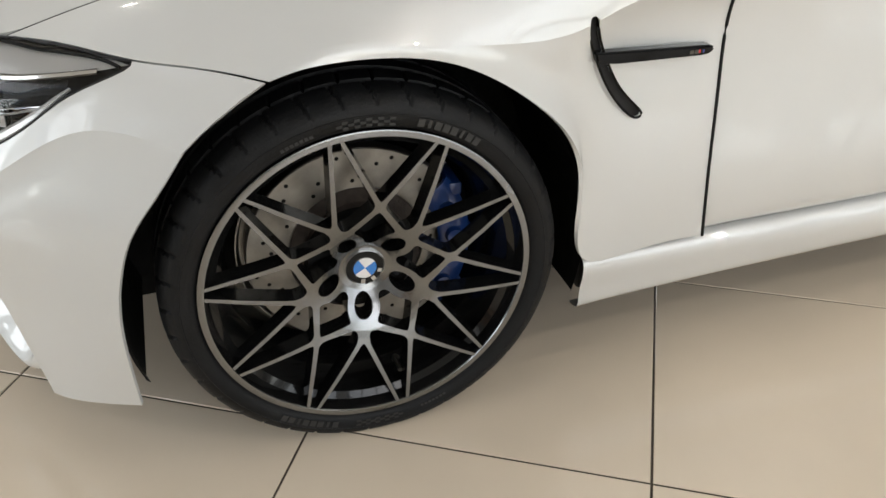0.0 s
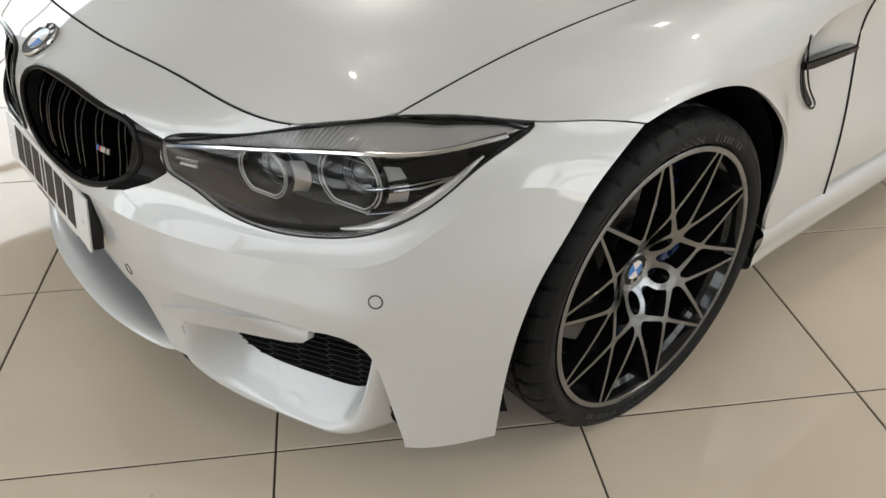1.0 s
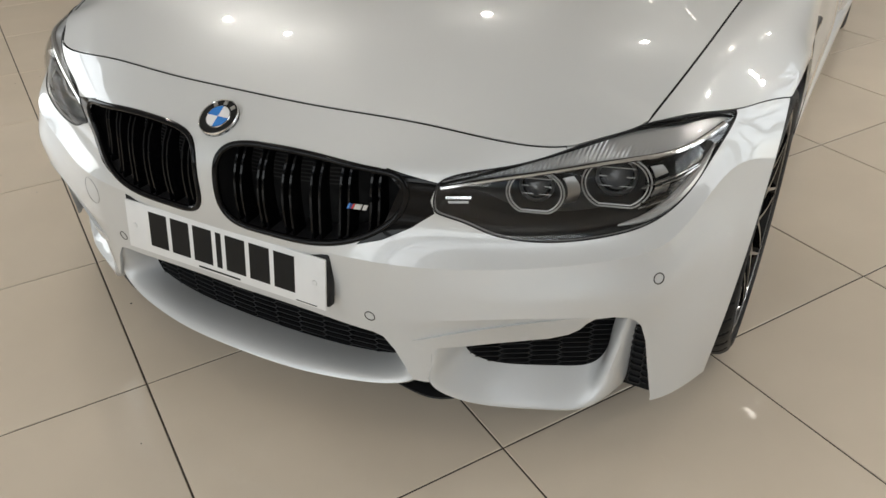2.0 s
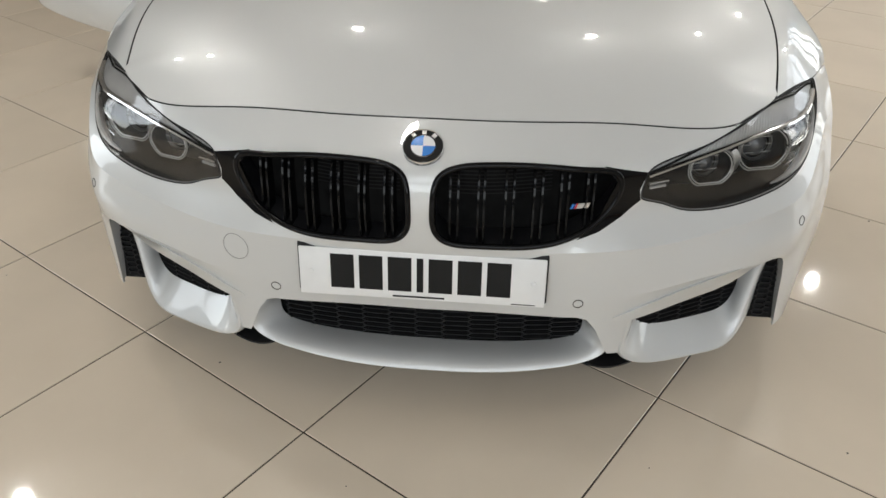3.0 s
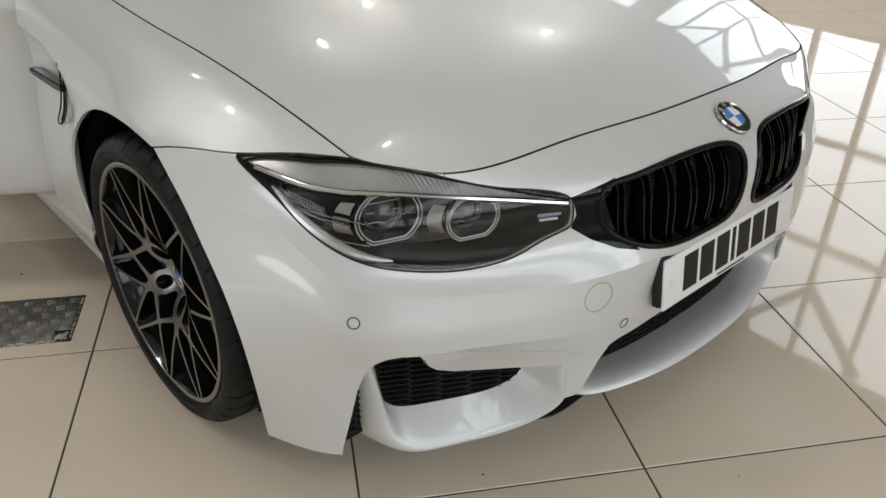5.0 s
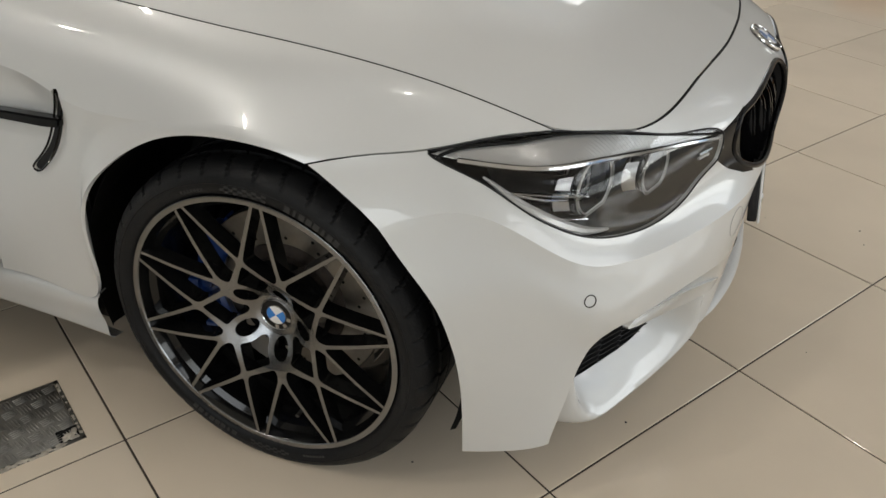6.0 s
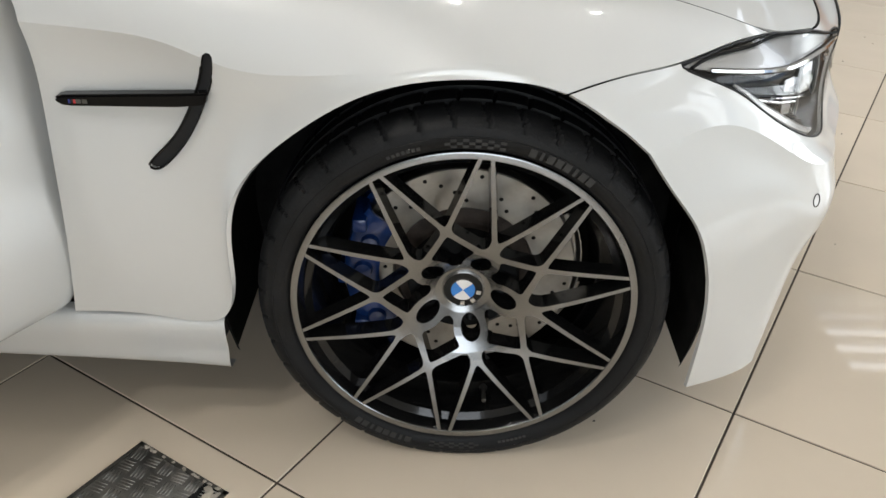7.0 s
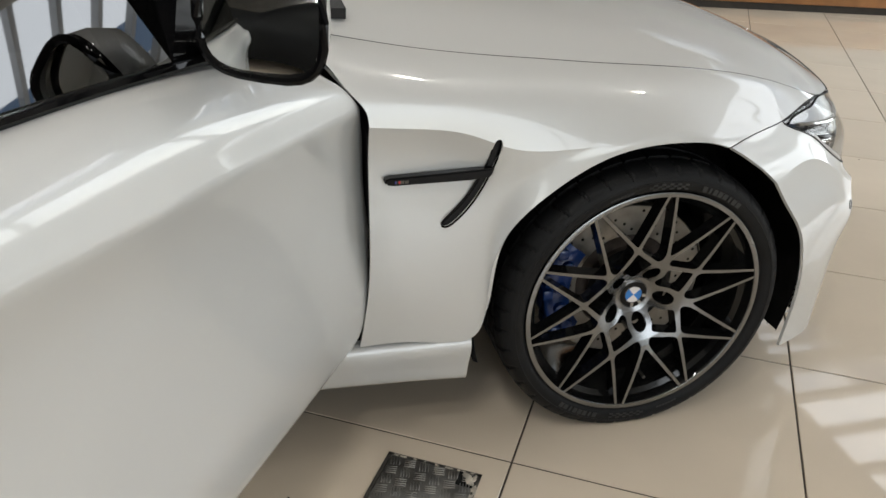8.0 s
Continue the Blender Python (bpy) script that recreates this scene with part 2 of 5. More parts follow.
def lathe(profile, seg, start=0.0):
    """A profile of (radius, x) turned about the x axis."""
    g = np.array([[(x, r * math.sin(t), r * math.cos(t)) for r, x in profile] for t in [start + 2 * math.pi * k / seg for k in range(seg)]])
    return sheet(g, close_u=True)


def join(*parts):
    out = bmesh.new()
    for bm in parts:
        me = bpy.data.meshes.new("part")
        bm.to_mesh(me)
        bm.free()
        out.from_mesh(me)
        bpy.data.meshes.remove(me)
    return out


def moved(bm, m):
    bmesh.ops.transform(bm, matrix=m, verts=bm.verts)
    if m.determinant() < 0:
        bmesh.ops.reverse_faces(bm, faces=bm.faces)
    return bm


def empty(name, parent=None):
    ob = new(name)
    ob.empty_display_size = 0.1
    if parent:
        ob.parent = parent
    return ob

# ---- the showroom ----
X0, X1, Y0, Y1, TOP = -6.0, 5.2, -8.0, 7.0, 3.6
TILT = radians(-31.23)
PITCH = 0.6193
UX, UY = math.cos(TILT), math.sin(TILT)


def crossing(i, j):
    """The place on the floor of a crossing of the tile joints."""
    return -0.81 + PITCH * (i * UX - j * UY), -0.5427 + PITCH * (i * UY + j * UX)


floor = tagged(part("floor", box(X0, X1, Y0, Y1, -0.2, -0.0025), GROUT), "beige glossy porcelain tiled showroom floor with dark joints", "floor", kind="structure")
ceiling = tagged(part("ceiling", box(X0, X1, Y0, Y1, TOP, TOP + 0.2), CEILING), "plain pale grey showroom ceiling with small downlights", "ceiling", kind="structure")
tagged(part("wall_north", box(X0, X1, Y1, Y1 + 0.2, -0.2, TOP + 0.2), WALL), "plain grey painted showroom wall", "wall", kind="structure")


def window_wall(name, length, place, turn, bays, first, glazed, pier=0.18, sill=0.35, start=0, head=3.1):
    """A wall with a row of tall windows; it stands along its own x axis."""
    wall = part(name, box(0, length, 0, 0.25, -0.2, TOP + 0.2), WALL)
    step = length / bays
    cut = [box(k * step + pier, (k + 1) * step - pier, -1, 1, sill, head) for k in range(start, glazed)]
    carve(wall, cut)
    wall.matrix_world = pose(*place, 0, 0, turn)
    tagged(wall, "grey wall with a row of tall daylight windows", "wall", kind="structure")
    for k in range(start, glazed):
        w, x0, x1 = empty("window_%d" % (first + k)), k * step + pier, (k + 1) * step - pier
        w.matrix_world = wall.matrix_world.copy()
        tagged(w, "tall grey framed showroom window in daylight", "window", kind="structure")
        bars = [box(x0, x0 + 0.06, 0.08, 0.16, sill, head), box(x1 - 0.06, x1, 0.08, 0.16, sill, head), box(x0, x1, 0.08, 0.16, sill, sill + 0.07), box(x0, x1, 0.08, 0.16, head - .07, head), box(x0, x1, 0.09, 0.15, 2.25, 2.31)]
        if turn == -90:
            for i in range(1, 4):
                x = x0 + (x1 - x0) * i / 4
                bars.append(box(x - 0.025, x + 0.025, 0.09, 0.15, sill, head))
            bars.append(box(x0, x1, 0.09, 0.15, 1.30, 1.35))
            for side in (-1, 1):
                # knee braces that spread from the middle post up to the head
                mid = (x0 + x1) / 2
                bars.append(moved(box(0, .075, 0.085, 0.155, 0, .95), pose(mid - .04, 0, 2.72, 0, 42 * side, 0)))
        part("window_frame", join(*bars), FRAME_GREY, w)
    return wall


window_wall("wall_east", Y1 - Y0, (X1, Y1, 0), -90, 6, 1, 3, head=3.54)
window_wall("wall_south", X1 - X0, (X1, Y0, 0), 180, 4, 4, 4, 0.04, 0.95)
# the west window is made up, so that added light reaches the right flank
window_wall("wall_west", Y1 - Y0, (X0, Y0, 0), 90, 5, 8, 3, sill=.35, start=2)
area_lamp("east_daylight", look((X1 + 0.7, 3.25, 2.0), (0, 3.25, 1.3)), 7.5, 3.6, 210, (0.935, 0.96, 0.95))
# fill lamp added behind the made-up west window
area_lamp("west_fill_light", look((X0 - 0.5, -.5, 1.8), (0, -.2, 1.0)), 3.0, 2.8, 85, (0.935, 0.96, 0.95))
carve(ceiling, [box(-3.6, 3.6, -7.4, -4.2, TOP - 1, TOP + 1)])
for k in range(15):
    x = -3.6 + 7.2 * k / 14
    bar = part("skylight_bar", box(x - .03, x + .03, -7.4, -4.2, TOP + .02, TOP + .12), FRAME_GREY)
    tagged(bar, "grey metal glazing bar of the skylight", "glazing bar", kind="structure")
# two smaller roof windows near the east wall
for name, x0, x1, y0, y1, watts in (("roof_window_1", 3.75, 5.05, -5.4, -3.8, 16), ("roof_window_2", 4.3, 5.1, -.3, 1.3, 9)):
    carve(ceiling, [box(x0, x1, y0, y1, TOP - 1, TOP + 1)])
    bars = [box(x0 + (x1 - x0) * k / 5 - .02, x0 + (x1 - x0) * k / 5 + .02, y0, y1, TOP + .02, TOP + .10) for k in range(6)]
    tagged(part(name, join(*bars), FRAME_GREY), "small roof window with grey glazing bars", "roof window", kind="structure")
    area_lamp(name + "_daylight", look(((x0 + x1) / 2, (y0 + y1) / 2, TOP + .5), ((x0 + x1) / 2, (y0 + y1) / 2 + .01, 0)), x1 - x0 + .3, y1 - y0 + .3, watts, (0.94, 0.96, 0.96))
area_lamp("skylight_daylight", look((0, -5.8, TOP + 0.7), (0, -5.79, 0)), 7.4, 3.4, 240, (0.94, 0.96, 0.96))
area_lamp("south_daylight", look((-.4, Y0 - 0.7, 2.0), (-.4, 0, 1.0)), 10.5, 2.8, 335, (0.935, 0.96, 0.95))

# round downlights and short strip lights in the ceiling
def downlight(x, y, watts):
    d = empty("downlight")
    d.location = (x, y, TOP)
    tagged(d, "small round recessed white ceiling downlight", "ceiling light", "downlights in the ceiling")
    part("trim_ring", moved(lathe([(0.045, 0.0), (0.06, -0.012), (0.075, 0.0), (0.075, 0.004), (0.045, 0.004)], 20), pose(0, 0, 0.002, 0, -90, 0)), CHROME, d)
    part("bulb", moved(lathe([(0.0, -0.001), (0.044, -0.003)], 16), pose(0, 0, 0, 0, -90, 0)), LAMP_GLOW, d)
    ld = bpy.data.lights.new("downlight_lamp", "POINT")
    ld.energy, ld.color, ld.shadow_soft_size = watts, (1.0, 0.968, 0.915), 0.045
    new("downlight_lamp", ld).location = (x, y, TOP - 0.08)


# the one at x -3.4 is added to brighten the right flank and floor
for x, y, watts in ((-.5, -.4, 9), (2.15, 3.0, 38), (3.5, 1.85, 46), (.85, 2.3, 15), (-1.1, 2.4, 14), (-2.5, 1.3, 46), (-3.4, 1.5, 46), (-.6, -1.8, 9), (3.38, 5.12, 36), (4.88, 4.12, 36)):
    downlight(x, y, watts)
for x, y, turn in ((-1.0, 3.9, 12), (.95, 3.75, -35), (.35, 3.5, -30), (-1.45, 4.15, 25)):
    d = part("strip_light", box(-.11, .11, -.022, .022, -.03, 0, .006), FRAME_GREY)
    d.matrix_world = pose(x, y, TOP, 0, 0, turn)
    tagged(d, "short narrow white strip light on the ceiling", "ceiling light", "strip lights on the ceiling")
    part("diffuser", box(-.1, .1, -.012, .012, -.033, -.0302), LAMP_GLOW, d)

# ---- the car ----
car = tagged(empty("car"), "white two-door sports coupe with black grilles and one door open", "car")

# bumper and nose: sections from the centre line round to the wheel arch, each from the bonnet edge down
def mix(a, b, k):
    return tuple(p + (q - p) * k for p, q in zip(a, b))


def profile(top, nose, peak, low, crease, belt, brow, edge, foot):
    """A section of the bumper skin in three runs that meet in creases."""
    return [top, nose, peak, low, crease], [crease, mix(belt, crease, .5), belt, brow], [brow, edge, foot]


nose_a = profile((0, -.6865, .7365), (0, -.74, .706), (0, -.797, .66), (0, -.814, .57), (0, -.810, .512), (0, -.795, .43), (0, -.787, .36), (0, -.778, .316), (0, -.77, .15))
nose_b = profile((.2, -.6763, .7333), (.2, -.732, .703), (.2, -.789, .66), (.2, -.806, .56), (.2, -.804, .505), (.2, -.792, .43), (.2, -.785, .36), (.2, -.776, .318), (.2, -.76, .15))
nose_c = profile((.41, -.6426, .7235), (.405, -.685, .695), (.40, -.727, .655), (.405, -.727, .575), (.41, -.767, .499), (.41, -.770, .44), (.405, -.770, .376), (.402, -.764, .318), (.405, -.756, .15))
nose_d = profile((.638, -.576, .7045), (.615, -.612, .673), (.602, -.638, .622), (.593, -.646, .548), (.598, -.684, .500), (.594, -.699, .44), (.592, -.704, .398), (.58, -.667, .312), (.56, -.650, .15))
nose_e = profile((.74, -.460, .722), (.757, -.515, .684), (.759, -.553, .634), (.748, -.574, .564), (.762, -.603, .524), (.755, -.630, .455), (.746, -.632, .404), (.737, -.600, .335), (.722, -.59, .15))
nose_f = profile((.807, -.385, .722), (.818, -.437, .692), (.822, -.480, .648), (.815, -.508, .592), (.830, -.535, .546), (.826, -.573, .455), (.818, -.575, .40), (.806, -.572, .345), (.79, -.565, .155))
nose_g = profile((.867, -.29, .708), (.869, -.314, .696), (.872, -.343, .677), (.873, -.371, .655), (.889, -.380, .628), (.878, -.480, .50), (.868, -.508, .41), (.86, -.518, .335), (.85, -.522, .155))
nose_h = profile((.945, -.13, .686), (.947, -.16, .67), (.949, -.19, .651), (.950, -.215, .634), (.951, -.25, .605), (.948, -.345, .48), (.942, -.378, .39), (.937, -.388, .33), (.918, -.393, .155))
NOSE = [nose_a, nose_b, nose_c, nose_d, nose_e, nose_f, nose_g, nose_h]
runs = [loft([sec[k] for sec in NOSE], 76, n) for k, n in ((0, 44), (1, 18), (2, 20))]
nose_half = np.concatenate([runs[0], runs[1][:, 1:], runs[2][:, 1:]], 1)
# the top edge runs along the front of the wing
SEAM = spline([(.743, -.457, .7235), (.80, -.385, .7245), (.868, -.288, .711), (.905, -.215, .705), (.931, -.158, .696), (.946, -.124, .688)], 80)
for col in nose_half:
    if col[0, 0] > .80:
        k = int(np.argmin(np.abs(SEAM[:, 0] - col[0, 0])))
        col += (SEAM[k] + np.array((0, -.002, -.0025)) - col[0]) * np.maximum(0, 1 - np.arange(len(col)) / 14.0)[:, None] ** 2
bumper = part("bumper", sheet(both(nose_half), thick=0.007), PAINT, car, "white painted front bumper with deep intakes")
from mathutils.bvhtree import BVHTree
nose_bm = sheet(both(nose_half))
nose_tree = BVHTree.FromBMesh(nose_bm)


def on_nose(x, z, out=0.0):
    """The place on the front skin at x and z, moved out by a little."""
    p = None
    while p is None:
        p, n, _, _ = nose_tree.ray_cast(Vector((x, -3, z)), Vector((0, 1, 0)))
        z, x = z - 0.001, x * 0.9995
    if n.y > 0:
        n = -n
    return p + out * n, n


def flip(outline, s):
    return [(s * p[0], p[1]) for p in (outline if s > 0 else outline[::-1])]


KIDNEY = rounded([(.024, .60), (.029, .650), (.040, .667), (.065, .678), (.13, .684), (.24, .681), (.34, .669), (.388, .656), (.398, .63), (.375, .575), (.31, .535), (.22, .517), (.12, .516), (.05, .524), (.028, .55)], 90)
CHEEK = [(.36, .673), (.449, .651), (.437, .615), (.442, .588), (.405, .560), (.36, .538), (.315, .527), (.36, .57), (.388, .64)]
LAMP = rounded([(.450, .650), (.4455, .635), (.4425, .62), (.4415, .606), (.4435, .593), (.455, .585), (.49, .571), (.53, .552), (.58, .541), (.65, .541), (.735, .556), (.80, .579), (.838, .617), (.859, .668), (.868, .706), (.845, .716), (.80, .722), (.735, .722), (.65, .704), (.55, .676)], 130)
CENTRE = [(-.335, .326), (.335, .326), (.356, .320), (.378, .29), (.398, .245), (.412, .214), (.44, .208), (.44, .05), (-.44, .05), (-.44, .208), (-.412, .214), (-.398, .245), (-.378, .29), (-.356, .320)]
SIDE = [(.44, .05), (.44, .208), (.446, .240), (.446, .285), (.466, .312), (.51, .314), (.60, .321), (.65, .327), (.685, .341), (.705, .36), (.72, .385), (.735, .403), (.765, .406), (.785, .402), (.798, .39), (.808, .37), (.818, .325), (.826, .262), (.839, .17), (.843, .05)]
cuts = [prism(CENTRE, "y", -2, -.3)]
for s in (1, -1):
    cuts += [prism(flip(CHEEK, s), "y", -2, -.3), prism(flip(KIDNEY, s), "y", -2, -.3), prism(flip(LAMP, s), "y", -2, 0.1), prism(flip(SIDE, s), "y", -2, -.3)]
carve(bumper, cuts, angle=13)

# bonnet: rows from the front edge back, each from the centre line out
bonnet_row_a = [(0, -.682, .739), (.2, -.672, .736), (.41, -.638, .726), (.55, -.601, .7155), (.645, -.570, .706)]
bonnet_row_b = [(0, -.605, .770), (.2, -.592, .768), (.42, -.568, .757), (.57, -.545, .741), (.692, -.520, .7145)]
bonnet_row_c = [(0, -.47, .813), (.2, -.465, .811), (.43, -.455, .80), (.60, -.452, .778), (.741, -.459, .7275)]
bonnet_row_d = [(0, -.2, .868), (.2, -.2, .866), (.44, -.2, .857), (.64, -.2, .832), (.778, -.2, .797)]
bonnet_row_e = [(0, 0, .899), (.2, 0, .897), (.45, 0, .8885), (.65, 0, .86), (.789, 0, .820)]
bonnet_row_f = [(0, .3, .938), (.2, .3, .936), (.46, .3, .927), (.67, .3, .893), (.802, .3, .848)]
bonnet_row_g = [(0, .66, .982), (.2, .655, .979), (.46, .64, .966), (.65, .66, .936), (.775, .72, .900)]
HOOD = [bonnet_row_a, bonnet_row_b, bonnet_row_c, bonnet_row_d, bonnet_row_e, bonnet_row_f, bonnet_row_g]

# front wing: sections from the lamp back to the door, each from the bonnet line down
wing_section_a = [(.743, -.457, .7235), (.80, -.385, .7245), (.868, -.288, .711), (.905, -.215, .705), (.931, -.158, .696)]
wing_section_b = [(.778, -.25, .786), (.83, -.20, .777), (.879, -.15, .752), (.912, -.12, .732), (.939, -.095, .714)]
wing_section_c = [(.794, 0, .819), (.845, 0, .806), (.892, .0, .779), (.924, .0, .750), (.946, .0, .727)]
wing_section_d = [(.801, .13, .830), (.851, .13, .816), (.898, .13, .787), (.926, .125, .750), (.947, .12, .712)]
wing_section_e = [(.806, .25, .842), (.856, .25, .825), (.904, .25, .793), (.926, .245, .752), (.944, .24, .700)]
wing_section_f = [(.807, .34, .850), (.858, .34, .832), (.908, .335, .797), (.926, .335, .755), (.937, .335, .706)]
wing_section_g = [(.805, .42, .858), (.858, .42, .839), (.911, .42, .802), (.925, .42, .768), (.931, .42, .736)]
wing_section_h = [(.797, .51, .868), (.855, .51, .849), (.913, .51, .808), (.925, .51, .777), (.930, .51, .750)]
wing_section_i = [(.780, .74, .906), (.850, .70, .880), (.914, .636, .815), (.925, .610, .783), (.930, .606, .757)]
WING = [wing_section_a, wing_section_b, wing_section_c, wing_section_d, wing_section_e, wing_section_f, wing_section_g, wing_section_h, wing_section_i]
flank_section_a = [(.931, -.158, .696), (.938, -.142, .692), (.946, -.124, .688)]
flank_section_b = [(.939, -.095, .714), (.946, -.09, .708), (.951, -.085, .700)]
flank_section_c = [(.946, 0, .727), (.951, 0, .717), (.953, 0, .706)]
flank_section_d = [(.947, .12, .712), (.951, .125, .702), (.953, .13, .686)]
flank_section_e = [(.944, .24, .700), (.944, .25, .67), (.952, .265, .606)]
flank_section_f = [(.937, .335, .706), (.930, .342, .62), (.948, .358, .475)]
flank_section_g = [(.931, .42, .736), (.915, .42, .69), (.921, .415, .58), (.932, .402, .43), (.932, .388, .285)]
flank_section_h = [(.930, .51, .750), (.914, .51, .70), (.920, .51, .58), (.934, .51, .43), (.930, .51, .285)]
flank_section_i = [(.930, .606, .757), (.916, .606, .70), (.924, .606, .58), (.936, .610, .43), (.930, .629, .287)]
FLANK = [flank_section_a, flank_section_b, flank_section_c, flank_section_d, flank_section_e, flank_section_f, flank_section_g, flank_section_h, flank_section_i]
SLOT = rounded([(.354, .712), (.357, .723), (.365, .723), (.373, .70), (.390, .655), (.423, .60), (.460, .562), (.466, .551), (.459, .547), (.436, .560), (.402, .600), (.375, .65)], 48)
FIN = [(.366, .668), (.372, .650), (.41, .6455), (.562, .6425), (.576, .645), (.581, .654), (.572, .6585), (.42, .665)]
SILL = [
    [(.90, .39, .283), (.925, .39, .275), (.93, .39, .25), (.918, .392, .20), (.912, .394, .165), (.88, .394, .155)],
    [(.90, .60, .283), (.923, .60, .276), (.93, .60, .25), (.92, .60, .205), (.912, .60, .175), (.86, .60, .155)],
    [(.90, 1.2, .285), (.922, 1.2, .278), (.935, 1.2, .25), (.93, 1.2, .21), (.915, 1.2, .185), (.86, 1.2, .16)],
    [(.90, 2.0, .285), (.922, 2.0, .278), (.945, 2.0, .25), (.945, 2.0, .21), (.925, 2.0, .185), (.87, 2.0, .16)],
    [(.90, 2.40, .285), (.925, 2.40, .278), (.955, 2.40, .25), (.955, 2.40, .21), (.935, 2.40, .185), (.88, 2.40, .16)],
]
hood_half = np.transpose(loft(HOOD, 50, 34), (1, 0, 2))
line = loft(WING, 76, 26)[:, 0]
wing_grid = np.concatenate([loft(WING, 76, 26), loft(FLANK, 76, 26)[:, 1:]], 1)
top = nose_half[:, 0]
for col in hood_half:
    # its front edge follows the nose
    x = col[0, 0]
    if x < .65:
        off = np.array((0, np.interp(x, top[:, 0], top[:, 1]) + .005 - col[0, 1], np.interp(x, top[:, 0], top[:, 2]) + .0015 - col[0, 2]))
        col += off * np.maximum(0, 1 - np.arange(len(col)) / 12.0)[:, None] ** 2
for row in np.transpose(hood_half, (1, 0, 2)):
    # the bonnet's edge lies beside the wing's top line, with a narrow gap
    y = row[-1, 1]
    if y > -.45:
        off = np.array((np.interp(y, line[:, 1], line[:, 0]) - .0045 - row[-1, 0], 0, np.interp(y, line[:, 1], line[:, 2]) + .0005 - row[-1, 2]))
        row += off * (np.linspace(0, 1, len(row))[:, None] ** 3)
part("bonnet", sheet(both(hood_half), thick=0.006), PAINT, car, "smooth white bonnet with a thin dark shut line")
# black tubes in the bonnet's shut lines, in place of the gaps' shade
front = [tuple(p + np.array((0, .0025, -.0022))) for p in top if p[0] < .64]
part("bonnet_gap_shade", tube([(-x, y, z) for x, y, z in front[:0:-1]] + front, 0.0034, False, 6), LINER, car)
for s in (1, -1):
    side = [(s * (x - .0025), y, z - .0025) for x, y, z in line if y < .72]
    part("bonnet_gap_shade", tube(side, 0.0032, False, 6), LINER, car)
for s in (1, -1):
    wing = part("front_wing", sheet(wing_grid, s, 0.007), PAINT, car, "white flared front wing with a black side vent")
    carve(wing, [prism([(y, z) for y, z in SLOT], "x", s * .85, s * 1.1)], angle=13)
    vent = part("side_vent", prism(SLOT, "x", s * .86, s * .921), SATIN_BLACK, car, "black curved vent slot with a gloss blade")
    rim = [(s * .928, y, z) for y, z in SLOT]
    part("vent_edge", tube(rim, 0.002, True, 6), GLOSS_BLACK, vent)
    fin = prism(FIN, "x", s * .915, s * .936)
    bmesh.ops.bevel(fin, geom=fin.edges[:], offset=0.003, segments=2, affect="EDGES")
    part("blade", fin, GLOSS_BLACK, vent)
    for k, mat in enumerate((BADGE_NAVY, PLATE_BLACK, BADGE_RED, STEEL_DARK, STEEL_DARK)):
        y0 = .560 - k * .0035
        part("badge_bar", box(min(s * .936, s * .9366), max(s * .936, s * .9366), y0 - (.003 if k < 3 else .007) - .005 * (k == 4), y0 - .005 * (k == 4), .6475, .6535), mat, vent)
    part("sill", sheet(loft(SILL, 40, 18), s), PAINT, car, "white painted side sill under the door")


def patch(name, outline, mat, parent, label="", thick=0.004, out=0.0):
    """A piece of the front skin within an outline; out lifts its middle, and its ends lie flush."""
    bm = sheet(both(nose_half), thick=thick)
    if out:
        for v in bm.verts:
            v.co.y -= out * min(1, max(0, (.735 - abs(v.co.x)) / .14), max(0, (abs(v.co.x) - .405) / .05))
    ob = part(name, bm, mat, parent, label)
    return carve(ob, [prism(outline, "y", -2, 0.1)], keep=True)


# lower lips of the bumper
lip_line_a = [(0, -.70, .155), (.15, -.695, .155), (.28, -.68, .157), (.36, -.66, .165), (.40, -.65, .18), (.43, -.66, .22), (.42, -.70, .27), (.40, -.72, .315)]
lip_line_b = [(0, -.797, .168), (.15, -.79, .168), (.28, -.767, .171), (.36, -.743, .178), (.408, -.728, .198), (.422, -.73, .235), (.408, -.742, .275), (.385, -.755, .318)]
lip_line_c = [(0, -.814, .179), (.15, -.807, .179), (.28, -.784, .182), (.36, -.762, .189), (.405, -.748, .208), (.413, -.749, .238), (.397, -.759, .277), (.372, -.771, .32)]
lip_line_d = [(0, -.808, .188), (.15, -.80, .188), (.28, -.777, .191), (.352, -.756, .197), (.394, -.744, .215), (.401, -.746, .24), (.386, -.756, .276), (.362, -.769, .32)]
lip_line_e = [(0, -.715, .191), (.15, -.711, .191), (.26, -.698, .193), (.32, -.688, .199), (.35, -.684, .214), (.358, -.684, .245), (.352, -.69, .285), (.342, -.70, .32)]
LIP = [lip_line_a, lip_line_b, lip_line_c, lip_line_d, lip_line_e]
winglet_line_a = [(.42, -.70, .305), (.425, -.69, .255), (.43, -.67, .19), (.49, -.63, .14), (.56, -.59, .117), (.65, -.54, .113), (.73, -.50, .118), (.79, -.47, .16), (.80, -.46, .23), (.805, -.46, .295), (.81, -.46, .35), (.815, -.47, .395)]
winglet_line_b = [(.436, -.736, .318), (.436, -.735, .258), (.434, -.728, .205), (.482, -.698, .152), (.55, -.662, .126), (.65, -.613, .120), (.73, -.572, .125), (.765, -.545, .168), (.777, -.53, .23), (.785, -.52, .295), (.792, -.525, .352), (.80, -.545, .398)]
